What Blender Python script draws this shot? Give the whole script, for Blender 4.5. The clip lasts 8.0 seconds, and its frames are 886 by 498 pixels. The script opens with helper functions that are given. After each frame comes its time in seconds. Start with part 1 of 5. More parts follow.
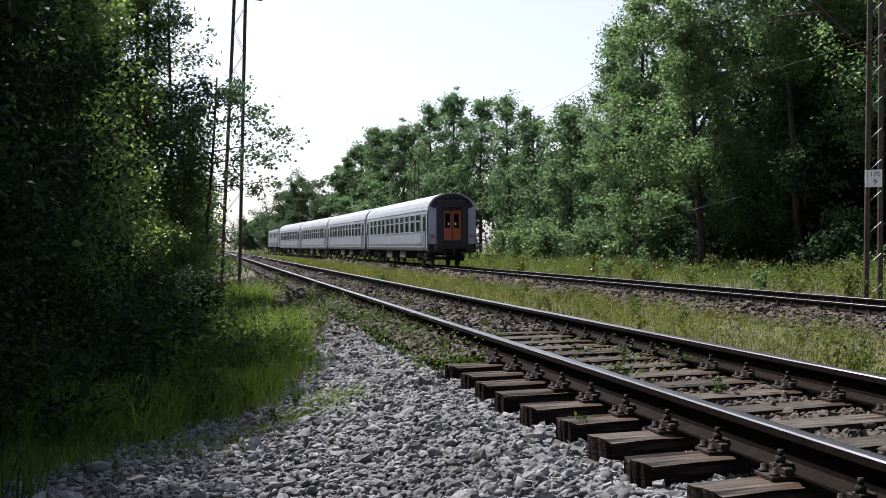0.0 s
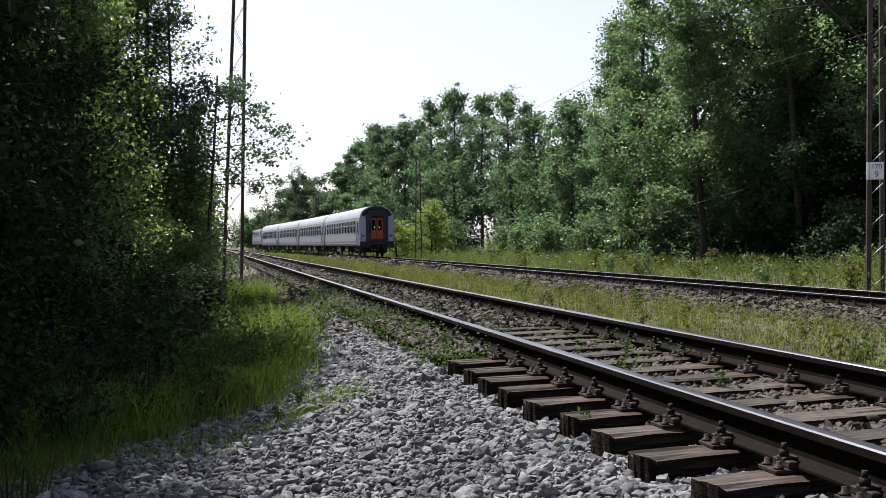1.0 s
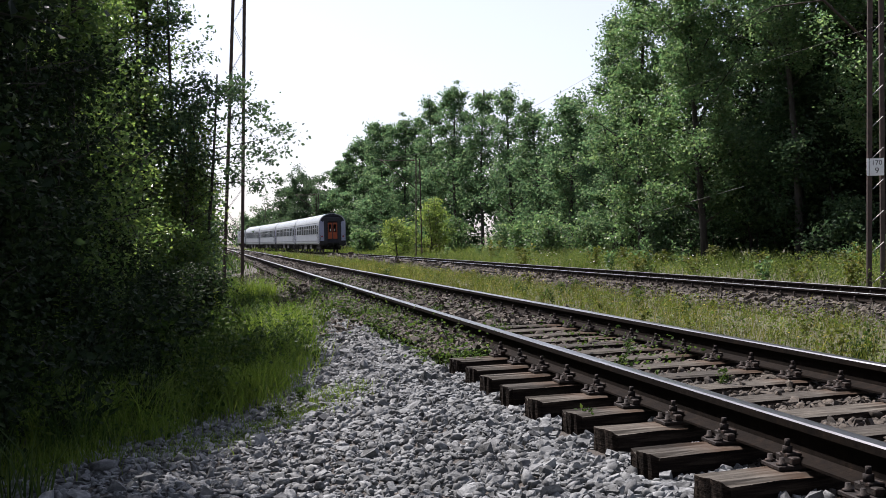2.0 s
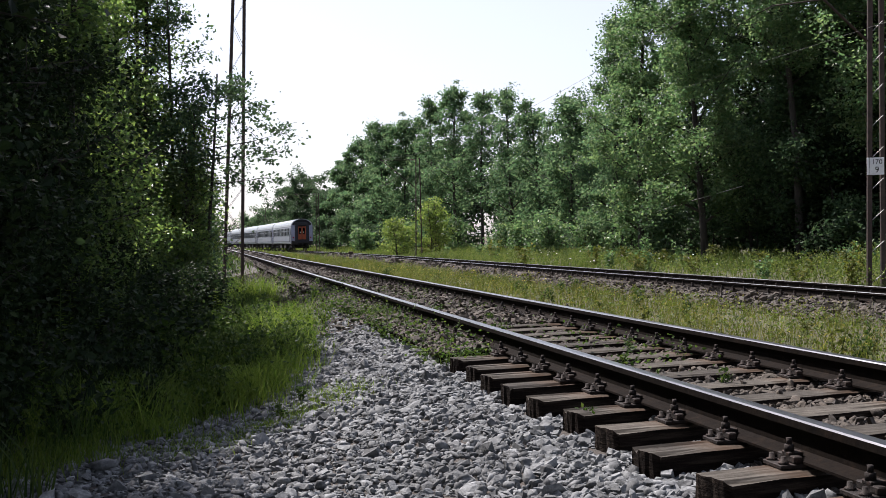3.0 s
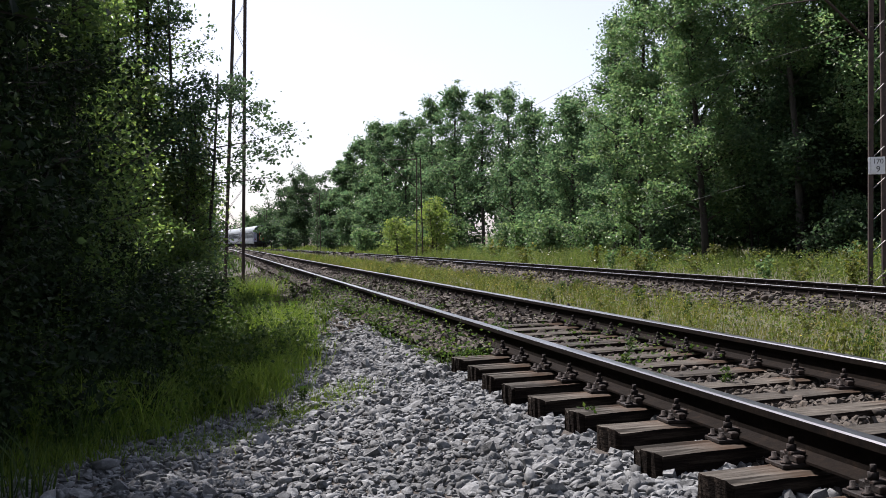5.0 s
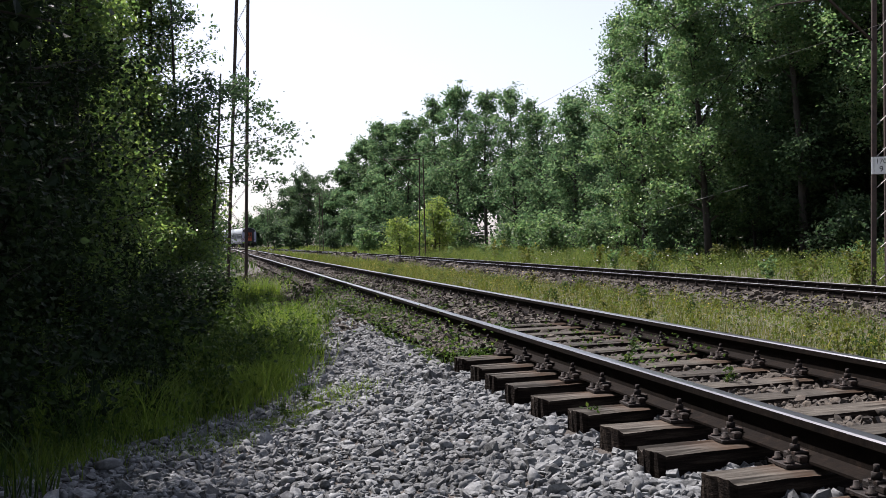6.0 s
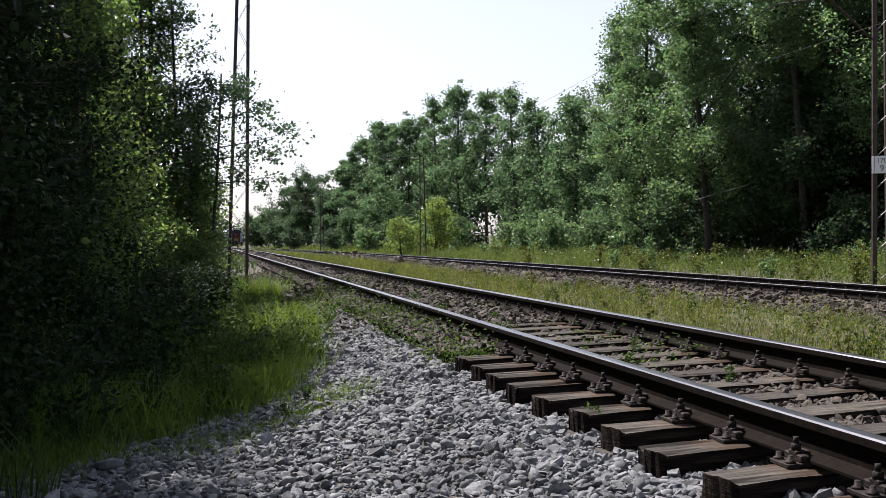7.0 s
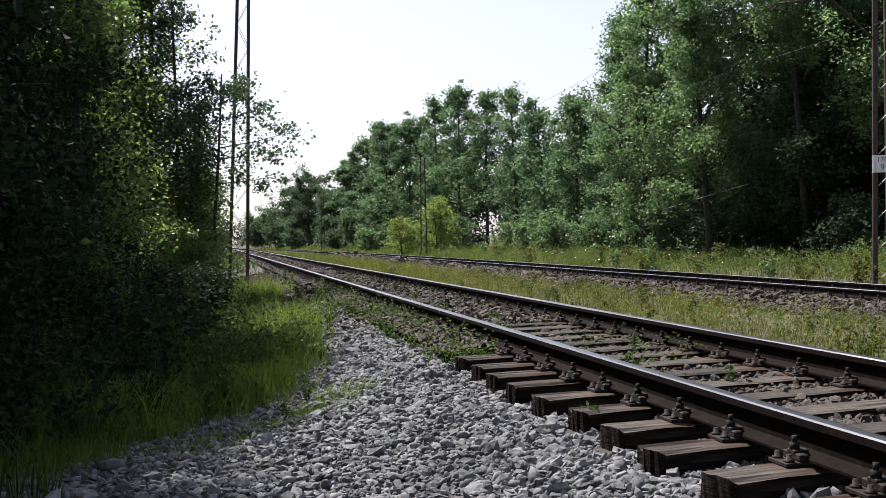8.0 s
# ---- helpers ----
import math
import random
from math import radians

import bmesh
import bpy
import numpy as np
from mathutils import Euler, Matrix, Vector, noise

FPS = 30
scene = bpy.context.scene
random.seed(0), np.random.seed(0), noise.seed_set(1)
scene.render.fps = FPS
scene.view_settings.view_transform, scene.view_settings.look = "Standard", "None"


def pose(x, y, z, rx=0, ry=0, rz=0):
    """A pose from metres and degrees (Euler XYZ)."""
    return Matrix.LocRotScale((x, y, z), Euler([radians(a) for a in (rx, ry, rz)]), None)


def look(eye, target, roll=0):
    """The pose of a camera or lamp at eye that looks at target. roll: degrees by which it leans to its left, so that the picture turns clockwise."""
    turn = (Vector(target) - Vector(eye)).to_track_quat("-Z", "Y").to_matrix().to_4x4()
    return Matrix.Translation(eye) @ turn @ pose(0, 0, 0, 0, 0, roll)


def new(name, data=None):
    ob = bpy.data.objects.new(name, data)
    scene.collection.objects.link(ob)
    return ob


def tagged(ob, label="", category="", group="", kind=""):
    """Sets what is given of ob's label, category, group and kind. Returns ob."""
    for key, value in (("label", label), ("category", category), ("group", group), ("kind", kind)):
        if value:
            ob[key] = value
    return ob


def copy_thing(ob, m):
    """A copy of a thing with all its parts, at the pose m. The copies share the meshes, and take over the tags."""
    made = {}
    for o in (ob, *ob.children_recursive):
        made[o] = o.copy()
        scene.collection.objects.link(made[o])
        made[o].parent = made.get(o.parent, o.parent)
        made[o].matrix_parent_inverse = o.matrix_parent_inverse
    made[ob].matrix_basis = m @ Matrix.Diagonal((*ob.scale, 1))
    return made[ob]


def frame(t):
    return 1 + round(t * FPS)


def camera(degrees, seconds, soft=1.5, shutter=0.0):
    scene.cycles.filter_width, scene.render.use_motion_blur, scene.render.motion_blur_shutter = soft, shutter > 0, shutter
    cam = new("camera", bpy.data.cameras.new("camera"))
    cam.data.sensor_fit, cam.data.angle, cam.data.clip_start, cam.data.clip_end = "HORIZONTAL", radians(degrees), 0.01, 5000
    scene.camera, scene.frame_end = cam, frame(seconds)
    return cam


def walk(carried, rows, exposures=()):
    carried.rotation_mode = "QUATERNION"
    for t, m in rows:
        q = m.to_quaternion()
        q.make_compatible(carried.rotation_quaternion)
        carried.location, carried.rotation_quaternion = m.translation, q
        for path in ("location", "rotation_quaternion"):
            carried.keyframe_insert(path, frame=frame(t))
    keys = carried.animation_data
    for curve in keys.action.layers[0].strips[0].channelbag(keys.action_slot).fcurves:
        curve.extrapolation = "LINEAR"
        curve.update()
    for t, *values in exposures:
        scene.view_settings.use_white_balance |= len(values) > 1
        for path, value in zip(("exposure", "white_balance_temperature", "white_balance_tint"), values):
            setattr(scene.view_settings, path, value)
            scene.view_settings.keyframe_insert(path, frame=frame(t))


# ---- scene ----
# ---- camera ----
EYE = (0.0, 0.0, 0.80)


def view(yaw, pitch, roll, dx=0.0, dy=0.0, dz=0.0):
    e = Vector(EYE) + Vector((dx, dy, dz))
    way = Vector((math.sin(yaw) * math.cos(pitch), math.cos(yaw) * math.cos(pitch), math.sin(pitch)))
    return look(e, e + way, math.degrees(roll))


cam = camera(42.81, 8.0, soft=0.85)
walk(cam, [
    (0.0, view(0.2063, -0.0035, -0.0054, 0.013, -0.006, 0.005)),
    (0.5, view(0.2055, -0.0057, -0.0096, 0.014, -0.004, 0.006)),
    (1.0, view(0.2047, -0.0070, -0.0138, 0.012, -0.005, 0.006)),
    (1.5, view(0.2045, -0.0080, -0.0166, 0.007, -0.003, 0.005)),
    (3.0, view(0.2046, -0.0090, -0.0189, -0.001, 0.004, 0.001)),
    (3.5, view(0.2050, -0.0089, -0.0184, -0.005, 0.009, -0.001)),
    (4.0, view(0.2052, -0.0089, -0.0184, -0.006, 0.011, -0.001)),
    (4.5, view(0.2049, -0.0092, -0.0190, -0.003, 0.012, -0.001)),
    (6.0, view(0.2015, -0.0092, -0.0193, -0.005, 0.012, -0.002)),
    (6.5, view(0.2010, -0.0095, -0.0200, -0.006, 0.013, -0.001)),
    (7.0, view(0.2010, -0.0095, -0.0203, -0.006, 0.014, -0.001)),
    (7.5, view(0.2006, -0.0096, -0.0215, -0.004, 0.008, 0.000)),
    (8.0, view(0.2001, -0.0096, -0.0222)),
], exposures=[(0.0, 0.91, 6130, 19), (8.0, 0.91, 6130, 19)])

# ---- light ----
SUN_AZ, SUN_EL = -29.0, 53.0  # degrees from +y towards +x, and above the horizon
world = bpy.data.worlds.new("sky")
scene.world = world
world.use_nodes = True
wn = world.node_tree.nodes
sky = wn.new("ShaderNodeTexSky")
sky.sky_type = "NISHITA"
sky.sun_disc = False
sky.sun_elevation, sky.sun_rotation = radians(SUN_EL), radians(SUN_AZ)
sky.air_density, sky.dust_density, sky.ozone_density = 1.0, 1.3, 0.8
haze = wn.new("ShaderNodeHueSaturation")  # a milky summer sky
haze.inputs["Saturation"].default_value = 0.45
world.node_tree.links.new(sky.outputs[0], haze.inputs["Color"])
world.node_tree.links.new(haze.outputs[0], wn["Background"].inputs[0])
wn["Background"].inputs[1].default_value = 0.088
sun = new("sun", bpy.data.lights.new("sun", "SUN"))
sun.data.energy, sun.data.angle, sun.data.color = 5.0, radians(0.6), (1.0, 0.94, 0.84)
to_sun = Vector((math.sin(radians(SUN_AZ)) * math.cos(radians(SUN_EL)), math.cos(radians(SUN_AZ)) * math.cos(radians(SUN_EL)), math.sin(radians(SUN_EL))))
sun.matrix_world = look(to_sun * 100, (0, 0, 0))

# ---- materials ----


def material(name, rough=0.8, metal=0.0, spec=0.5):
    m = bpy.data.materials.new(name)
    m.use_nodes = True
    b = m.node_tree.nodes["Principled BSDF"]
    b.inputs["Roughness"].default_value, b.inputs["Metallic"].default_value = rough, metal
    b.inputs["Specular IOR Level"].default_value = spec
    return m, m.node_tree.nodes, m.node_tree.links, b


def ramp(n, stops):
    r = n.new("ShaderNodeValToRGB")
    while len(r.color_ramp.elements) < len(stops):
        r.color_ramp.elements.new(0.5)
    for e, (p, c) in zip(r.color_ramp.elements, stops):
        e.position, e.color = p, (*c, 1)
    return r


def noisy(name, stops, scale, rough=0.8, metal=0.0, bump=0.0, scale2=0.0, dark=0.6, stretch=(1, 1, 1), spec=0.5, island=0.0, objvar=0.0):
    """Noise at one scale through a colour ramp, broken by a second, larger noise, with fine relief."""
    m, n, l, b = material(name, rough, metal, spec)
    co = n.new("ShaderNodeTexCoord")
    mp = n.new("ShaderNodeMapping")
    mp.inputs["Scale"].default_value = stretch
    l.new(co.outputs["Object"], mp.inputs["Vector"])
    t = n.new("ShaderNodeTexNoise")
    t.inputs["Scale"].default_value, t.inputs["Detail"].default_value, t.inputs["Roughness"].default_value = scale, 6, 0.65
    l.new(mp.outputs[0], t.inputs["Vector"])
    r = ramp(n, stops)
    l.new(t.outputs["Fac"], r.inputs[0])
    out = r.outputs[0]

    def times(fac, lo, hi, source):
        mr = n.new("ShaderNodeMapRange")
        mr.inputs["To Min"].default_value, mr.inputs["To Max"].default_value = lo, hi
        l.new(fac, mr.inputs[0])
        mx = n.new("ShaderNodeMix")
        mx.data_type, mx.blend_type = "RGBA", "MULTIPLY"
        mx.inputs[0].default_value = 1
        l.new(source, mx.inputs[6])
        l.new(mr.outputs[0], mx.inputs[7])
        return mx.outputs[2]
    if scale2:
        t2 = n.new("ShaderNodeTexNoise")
        t2.inputs["Scale"].default_value, t2.inputs["Detail"].default_value = scale2, 3
        l.new(co.outputs["Object"], t2.inputs["Vector"])
        out = times(t2.outputs["Fac"], dark, 2 - dark, out)
    if island:
        g = n.new("ShaderNodeNewGeometry")
        out = times(g.outputs["Random Per Island"], 1 - island, 1 + island, out)
    if objvar:
        g = n.new("ShaderNodeObjectInfo")
        out = times(g.outputs["Random"], 1 - objvar, 1 + objvar, out)
    l.new(out, b.inputs["Base Color"])
    if bump:
        bp = n.new("ShaderNodeBump")
        bp.inputs["Strength"].default_value, bp.inputs["Distance"].default_value = bump, 0.02
        l.new(t.outputs["Fac"], bp.inputs["Height"])
        l.new(bp.outputs[0], b.inputs["Normal"])
    return m


def leafy(name, a, b_, c, light=0.4, rough=0.45, spec=0.4):
    """Leaves and blades: each piece its own green, and light shines through it."""
    m, n, l, b = material(name, rough, 0.0, spec)
    g = n.new("ShaderNodeNewGeometry")
    r = ramp(n, [(0.0, a), (0.55, b_), (1.0, c)])
    l.new(g.outputs["Random Per Island"], r.inputs[0])
    co = n.new("ShaderNodeTexCoord")
    t = n.new("ShaderNodeTexNoise")
    t.inputs["Scale"].default_value, t.inputs["Detail"].default_value = 0.45, 2
    l.new(co.outputs["Object"], t.inputs["Vector"])
    mr = n.new("ShaderNodeMapRange")
    mr.inputs["From Min"].default_value, mr.inputs["From Max"].default_value = 0.3, 0.7
    mr.inputs["To Min"].default_value, mr.inputs["To Max"].default_value = 0.7, 1.3
    l.new(t.outputs["Fac"], mr.inputs[0])
    mx = n.new("ShaderNodeMix")
    mx.data_type, mx.blend_type = "RGBA", "MULTIPLY"
    mx.inputs[0].default_value = 1
    l.new(r.outputs[0], mx.inputs[6])
    l.new(mr.outputs[0], mx.inputs[7])
    l.new(mx.outputs[2], b.inputs["Base Color"])
    tr = n.new("ShaderNodeBsdfTranslucent")
    hs = n.new("ShaderNodeHueSaturation")
    hs.inputs["Hue"].default_value, hs.inputs["Saturation"].default_value, hs.inputs["Value"].default_value = 0.492, 1.1, 1.6
    l.new(mx.outputs[2], hs.inputs["Color"])
    l.new(hs.outputs[0], tr.inputs["Color"])
    ms = n.new("ShaderNodeMixShader")
    ms.inputs[0].default_value = light
    l.new(b.outputs[0], ms.inputs[1])
    l.new(tr.outputs[0], ms.inputs[2])
    l.new(ms.outputs[0], n["Material Output"].inputs[0])
    return m


SOIL = noisy("verge_soil", [(0.3, (0.035, 0.03, 0.018)), (0.55, (0.07, 0.065, 0.03)), (0.75, (0.06, 0.085, 0.025))], 3.0, 0.95, bump=0.6, scale2=0.4)
GRAVEL = noisy("ballast_bed", [(0.3, (0.022, 0.018, 0.015)), (0.7, (0.075, 0.062, 0.05))], 22.0, 0.9, bump=1.0, scale2=1.5)
STONE = noisy("granite_ballast", [(0.3, (0.076, 0.081, 0.083)), (0.52, (0.142, 0.148, 0.15)), (0.72, (0.25, 0.257, 0.256))], 28.0, 0.8, bump=0.3, scale2=1.2, dark=0.8, island=0.5, spec=0.3)
STONE_RUST = noisy("rusty_ballast", [(0.3, (0.025, 0.02, 0.015)), (0.55, (0.06, 0.047, 0.034)), (0.75, (0.13, 0.112, 0.088))], 35.0, 0.85, bump=0.35, scale2=1.2, dark=0.7, island=0.4)
RUST = noisy("rusty_rail_steel", [(0.3, (0.004, 0.003, 0.0025)), (0.6, (0.01, 0.007, 0.005)), (0.8, (0.024, 0.015, 0.01))], 18.0, 0.85, 0.0, bump=0.3, scale2=2.0, spec=0.06)
SHINE = noisy("polished_rail_head", [(0.3, (0.17, 0.166, 0.17)), (0.7, (0.35, 0.35, 0.36))], 30.0, 0.29, 1.0, stretch=(1, 0.03, 1))
TIMBER = noisy("weathered_sleeper_timber", [(0.3, (0.016, 0.013, 0.01)), (0.46, (0.046, 0.04, 0.032)), (0.7, (0.112, 0.102, 0.086))], 5.0, 0.92, bump=0.25, scale2=3.5, dark=0.35, stretch=(0.5, 9, 6), objvar=0.4, spec=0.2)


def rust_stain(m, col):
    """Rust washed out of the base plates into the timber beside them."""
    n, l = m.node_tree.nodes, m.node_tree.links
    b = n["Principled BSDF"]
    source = b.inputs["Base Color"].links[0].from_socket
    co = n.new("ShaderNodeTexCoord")
    xyz = n.new("ShaderNodeSeparateXYZ")
    l.new(co.outputs["Object"], xyz.inputs[0])
    last = xyz.outputs[0]
    for op, value in (("ABSOLUTE", 0), ("SUBTRACT", 0.7525), ("ABSOLUTE", 0)):
        q = n.new("ShaderNodeMath")
        q.operation = op
        q.inputs[1].default_value = value
        l.new(last, q.inputs[0])
        last = q.outputs[0]
    mr = n.new("ShaderNodeMapRange")
    mr.inputs["From Min"].default_value, mr.inputs["From Max"].default_value = 0.16, 0.36
    mr.inputs["To Min"].default_value, mr.inputs["To Max"].default_value = 1.15, 0.0
    l.new(last, mr.inputs[0])
    t = n.new("ShaderNodeTexNoise")
    t.inputs["Scale"].default_value, t.inputs["Detail"].default_value = 9.0, 4
    l.new(co.outputs["Object"], t.inputs["Vector"])
    q = n.new("ShaderNodeMath")
    q.operation, q.use_clamp = "MULTIPLY", True
    l.new(mr.outputs[0], q.inputs[0])
    l.new(t.outputs["Fac"], q.inputs[1])
    mx = n.new("ShaderNodeMix")
    mx.data_type = "RGBA"
    l.new(q.outputs[0], mx.inputs[0])
    l.new(source, mx.inputs[6])
    mx.inputs[7].default_value = (*col, 1)
    l.new(mx.outputs[2], b.inputs["Base Color"])


rust_stain(TIMBER, (0.07, 0.04, 0.022))
# Darker copy of the sleeper timber: shade of the sides put into the colour.
TIMBER_SHADED = noisy("shaded_sleeper_side", [(0.32, (0.005, 0.004, 0.003)), (0.5, (0.014, 0.01, 0.008)), (0.75, (0.05, 0.04, 0.03))], 6.0, 0.95, bump=0.8, scale2=2.5, dark=0.5, stretch=(0.6, 3, 9), objvar=0.3, spec=0.08)
PLATE = noisy("rusty_fastening_iron", [(0.3, (0.008, 0.006, 0.005)), (0.55, (0.02, 0.013, 0.01)), (0.75, (0.075, 0.038, 0.022))], 40.0, 0.75, 0.35, bump=0.4, objvar=0.3)
MAST = noisy("rusty_mast_steel", [(0.3, (0.025, 0.018, 0.016)), (0.6, (0.06, 0.04, 0.032)), (0.8, (0.11, 0.065, 0.045))], 6.0, 0.8, 0.2, bump=0.2, scale2=0.8)
BARK = noisy("bark", [(0.3, (0.014, 0.012, 0.01)), (0.7, (0.05, 0.043, 0.034))], 6.0, 0.95, bump=0.9, scale2=1.0, stretch=(1, 1, 0.25))
# Near-black leaf: deep shade of verge and wood put into the colour.
LEAF_SHADED = leafy("shaded_leaf", (0.008, 0.016, 0.008), (0.016, 0.03, 0.012), (0.036, 0.056, 0.02), 0.3, 0.5, 0.08)
LEAF_OAK = leafy("broad_leaf", (0.05, 0.104, 0.044), (0.088, 0.152, 0.062), (0.14, 0.195, 0.08), 0.58, 0.36, 0.35)
# Sunlit counterpart of the near-black verge leaf: the sunlight is in its colour.
LEAF_ALDER_LIT = leafy("glossy_sunlit_alder_leaf", (0.05, 0.094, 0.03), (0.094, 0.158, 0.046), (0.175, 0.235, 0.066), 0.6, 0.32, 0.5)
LEAF_POPLAR = leafy("poplar_leaf", (0.046, 0.092, 0.046), (0.078, 0.134, 0.064), (0.124, 0.176, 0.086), 0.58, 0.6, 0.1)
# Own green of some dark trees; at the wood's edge shade put into colour.
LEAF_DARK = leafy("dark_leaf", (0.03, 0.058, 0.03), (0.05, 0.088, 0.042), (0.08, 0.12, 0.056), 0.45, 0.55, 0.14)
LEAF_LIME = leafy("lime_leaf", (0.085, 0.14, 0.034), (0.135, 0.195, 0.05), (0.2, 0.245, 0.075), 0.55, 0.55, 0.15)
GRASS = leafy("grass_blade", (0.05, 0.072, 0.014), (0.085, 0.105, 0.022), (0.17, 0.16, 0.055), 0.4, 0.6, 0.2)
MEADOW = leafy("meadow_grass_blade", (0.045, 0.078, 0.018), (0.08, 0.118, 0.028), (0.14, 0.16, 0.05), 0.42, 0.6, 0.2)
GRASS_LUSH = leafy("lush_grass_blade", (0.021, 0.045, 0.011), (0.041, 0.075, 0.017), (0.08, 0.115, 0.029), 0.42, 0.6, 0.2)
GRASS_BRIGHT = leafy("bright_grass_blade", (0.06, 0.11, 0.018), (0.105, 0.165, 0.03), (0.16, 0.21, 0.05), 0.45, 0.6, 0.2)

# ---- mesh helpers ----


def link_bm(name, bm, mat):
    me = bpy.data.meshes.new(name)
    bm.to_mesh(me)
    bm.free()
    me.materials.append(mat)
    return new(name, me)


def part(name, bm, mat, parent, label=""):
    ob = link_bm(name, bm, mat)
    ob.parent = parent
    if label:
        tagged(ob, label)
    return ob


def part_data(name, me, parent, m=None, label=""):
    ob = new(name, me)
    ob.parent = parent
    if m is not None:
        ob.matrix_basis = m
    if label:
        tagged(ob, label)
    return ob


def array_mesh(name, verts, faces, mats, index=None, smooth=False):
    """A mesh from numpy arrays: verts n x 3, faces m x k, all of one size k."""
    me = bpy.data.meshes.new(name)
    verts, faces = np.asarray(verts, np.float32), np.asarray(faces, np.int32)
    m, k = faces.shape
    me.vertices.add(len(verts))
    me.vertices.foreach_set("co", verts.ravel())
    me.loops.add(m * k)
    me.loops.foreach_set("vertex_index", faces.ravel())
    me.polygons.add(m)
    me.polygons.foreach_set("loop_start", np.arange(0, m * k, k, dtype=np.int32))
    for mat in mats:
        me.materials.append(mat)
    if index is not None:
        me.polygons.foreach_set("material_index", np.asarray(index, np.int32))
    me.polygons.foreach_set("use_smooth", np.full(m, smooth))
    me.update(calc_edges=True)
    me.validate()
    return me


def add_box(bm, x0, x1, y0, y1, z0, z1, bevel=0.0, m=None):
    r = bmesh.ops.create_cube(bm, size=1.0)
    for v in r["verts"]:
        v.co = Vector(((x0 + x1) / 2 + v.co.x * (x1 - x0), (y0 + y1) / 2 + v.co.y * (y1 - y0), (z0 + z1) / 2 + v.co.z * (z1 - z0)))
    vs = r["verts"]
    if bevel:
        es = list({e for v in vs for e in v.link_edges})
        out = bmesh.ops.bevel(bm, geom=es, offset=bevel, segments=1, affect="EDGES")
        vs = list({v for f in out["faces"] for v in f.verts} | {v for v in vs if v.is_valid})
    if m is not None:
        bmesh.ops.transform(bm, matrix=m, verts=vs)
    return vs


def add_tube(bm, pts, radii, sides=6, caps=True):
    """A tapered tube along points."""
    rings = []
    for i, p in enumerate(pts):
        d = (Vector(pts[min(i + 1, len(pts) - 1)]) - Vector(pts[max(i - 1, 0)])).normalized()
        a = d.orthogonal().normalized() if abs(d.z) < 0.9 else Vector((1, 0, 0)).cross(d).normalized()
        b = d.cross(a)
        rings.append([bm.verts.new(Vector(p) + (a * math.cos(q) + b * math.sin(q)) * radii[i]) for q in (2 * math.pi * j / sides for j in range(sides))])
    for r0, r1 in zip(rings, rings[1:]):
        for j in range(sides):
            f = bm.faces.new((r0[j], r0[(j + 1) % sides], r1[(j + 1) % sides], r1[j]))
            f.smooth = True
    if caps:
        bm.faces.new(rings[0][::-1])
        bm.faces.new(rings[-1])


def beam(bm, a, b, w, h=None):
    """A straight bar of square section from a to b."""
    a, b = Vector(a), Vector(b)
    d = b - a
    q = d.to_track_quat("Z", "Y").to_matrix().to_4x4()
    h = h or w
    add_box(bm, -w / 2, w / 2, -h / 2, h / 2, 0, d.length, 0, Matrix.Translation(a) @ q)


# ---- the lie of the land ----
NEAR_X, MAIN_X, MAIN_Z = 3.24, 13.58, -0.425


def bend(y, start=59.7):
    """How far the line has curved to the west at y."""
    d = max(0.0, y - start)
    return 2.17e-4 * d * d


def near_x(y):
    return NEAR_X - bend(y, 118.0)


def main_x(y):
    return MAIN_X - bend(y)


def main_heading(y):
    return math.atan(2 * 2.17e-4 * max(0.0, y - 59.7))


PROFILE = [(-400, 1.5), (-60, -0.3), (-8, -0.62), (-2, -0.66), (0.1, -0.6), (0.9, -0.49), (1.75, -0.335), (2.2, -0.302), (2.5, -0.295), (2.8, -0.25), (4.6, -0.235), (4.95, -0.28), (5.8, -0.55), (7.0, -0.66),
           (10.4, -0.8), (11.2, -0.86), (12.0, -0.66), (15.15, -0.66), (15.9, -0.85), (17.5, -0.75), (22, -0.6), (60, 0.0), (400, 4)]


def ground_z(x, y):
    s = bend(y) if x > 8 else bend(y, 118.0)
    u = x + s
    z = PROFILE[-1][1]
    for (xa, za), (xb, zb) in zip(PROFILE, PROFILE[1:]):
        if xa <= u <= xb:
            z = za + (zb - za) * (u - xa) / (xb - xa)
            break
    if 1.4 < u < 2.7:  # farther on the shoulder is banked up to the sleeper tops
        z += 0.03 * min(1.0, max(0.0, (y - 8.8) / 1.6)) * min(1.0, (u - 1.4) / 0.4, (2.7 - u) / 0.2)
    if not (1.9 < u < 5.0 or 11.9 < u < 15.2):
        z += 0.05 * noise.noise(Vector((x * 0.7, y * 0.5, 0))) + 0.02 * noise.noise(Vector((x * 2.3, y * 2.1, 5)))
    return z


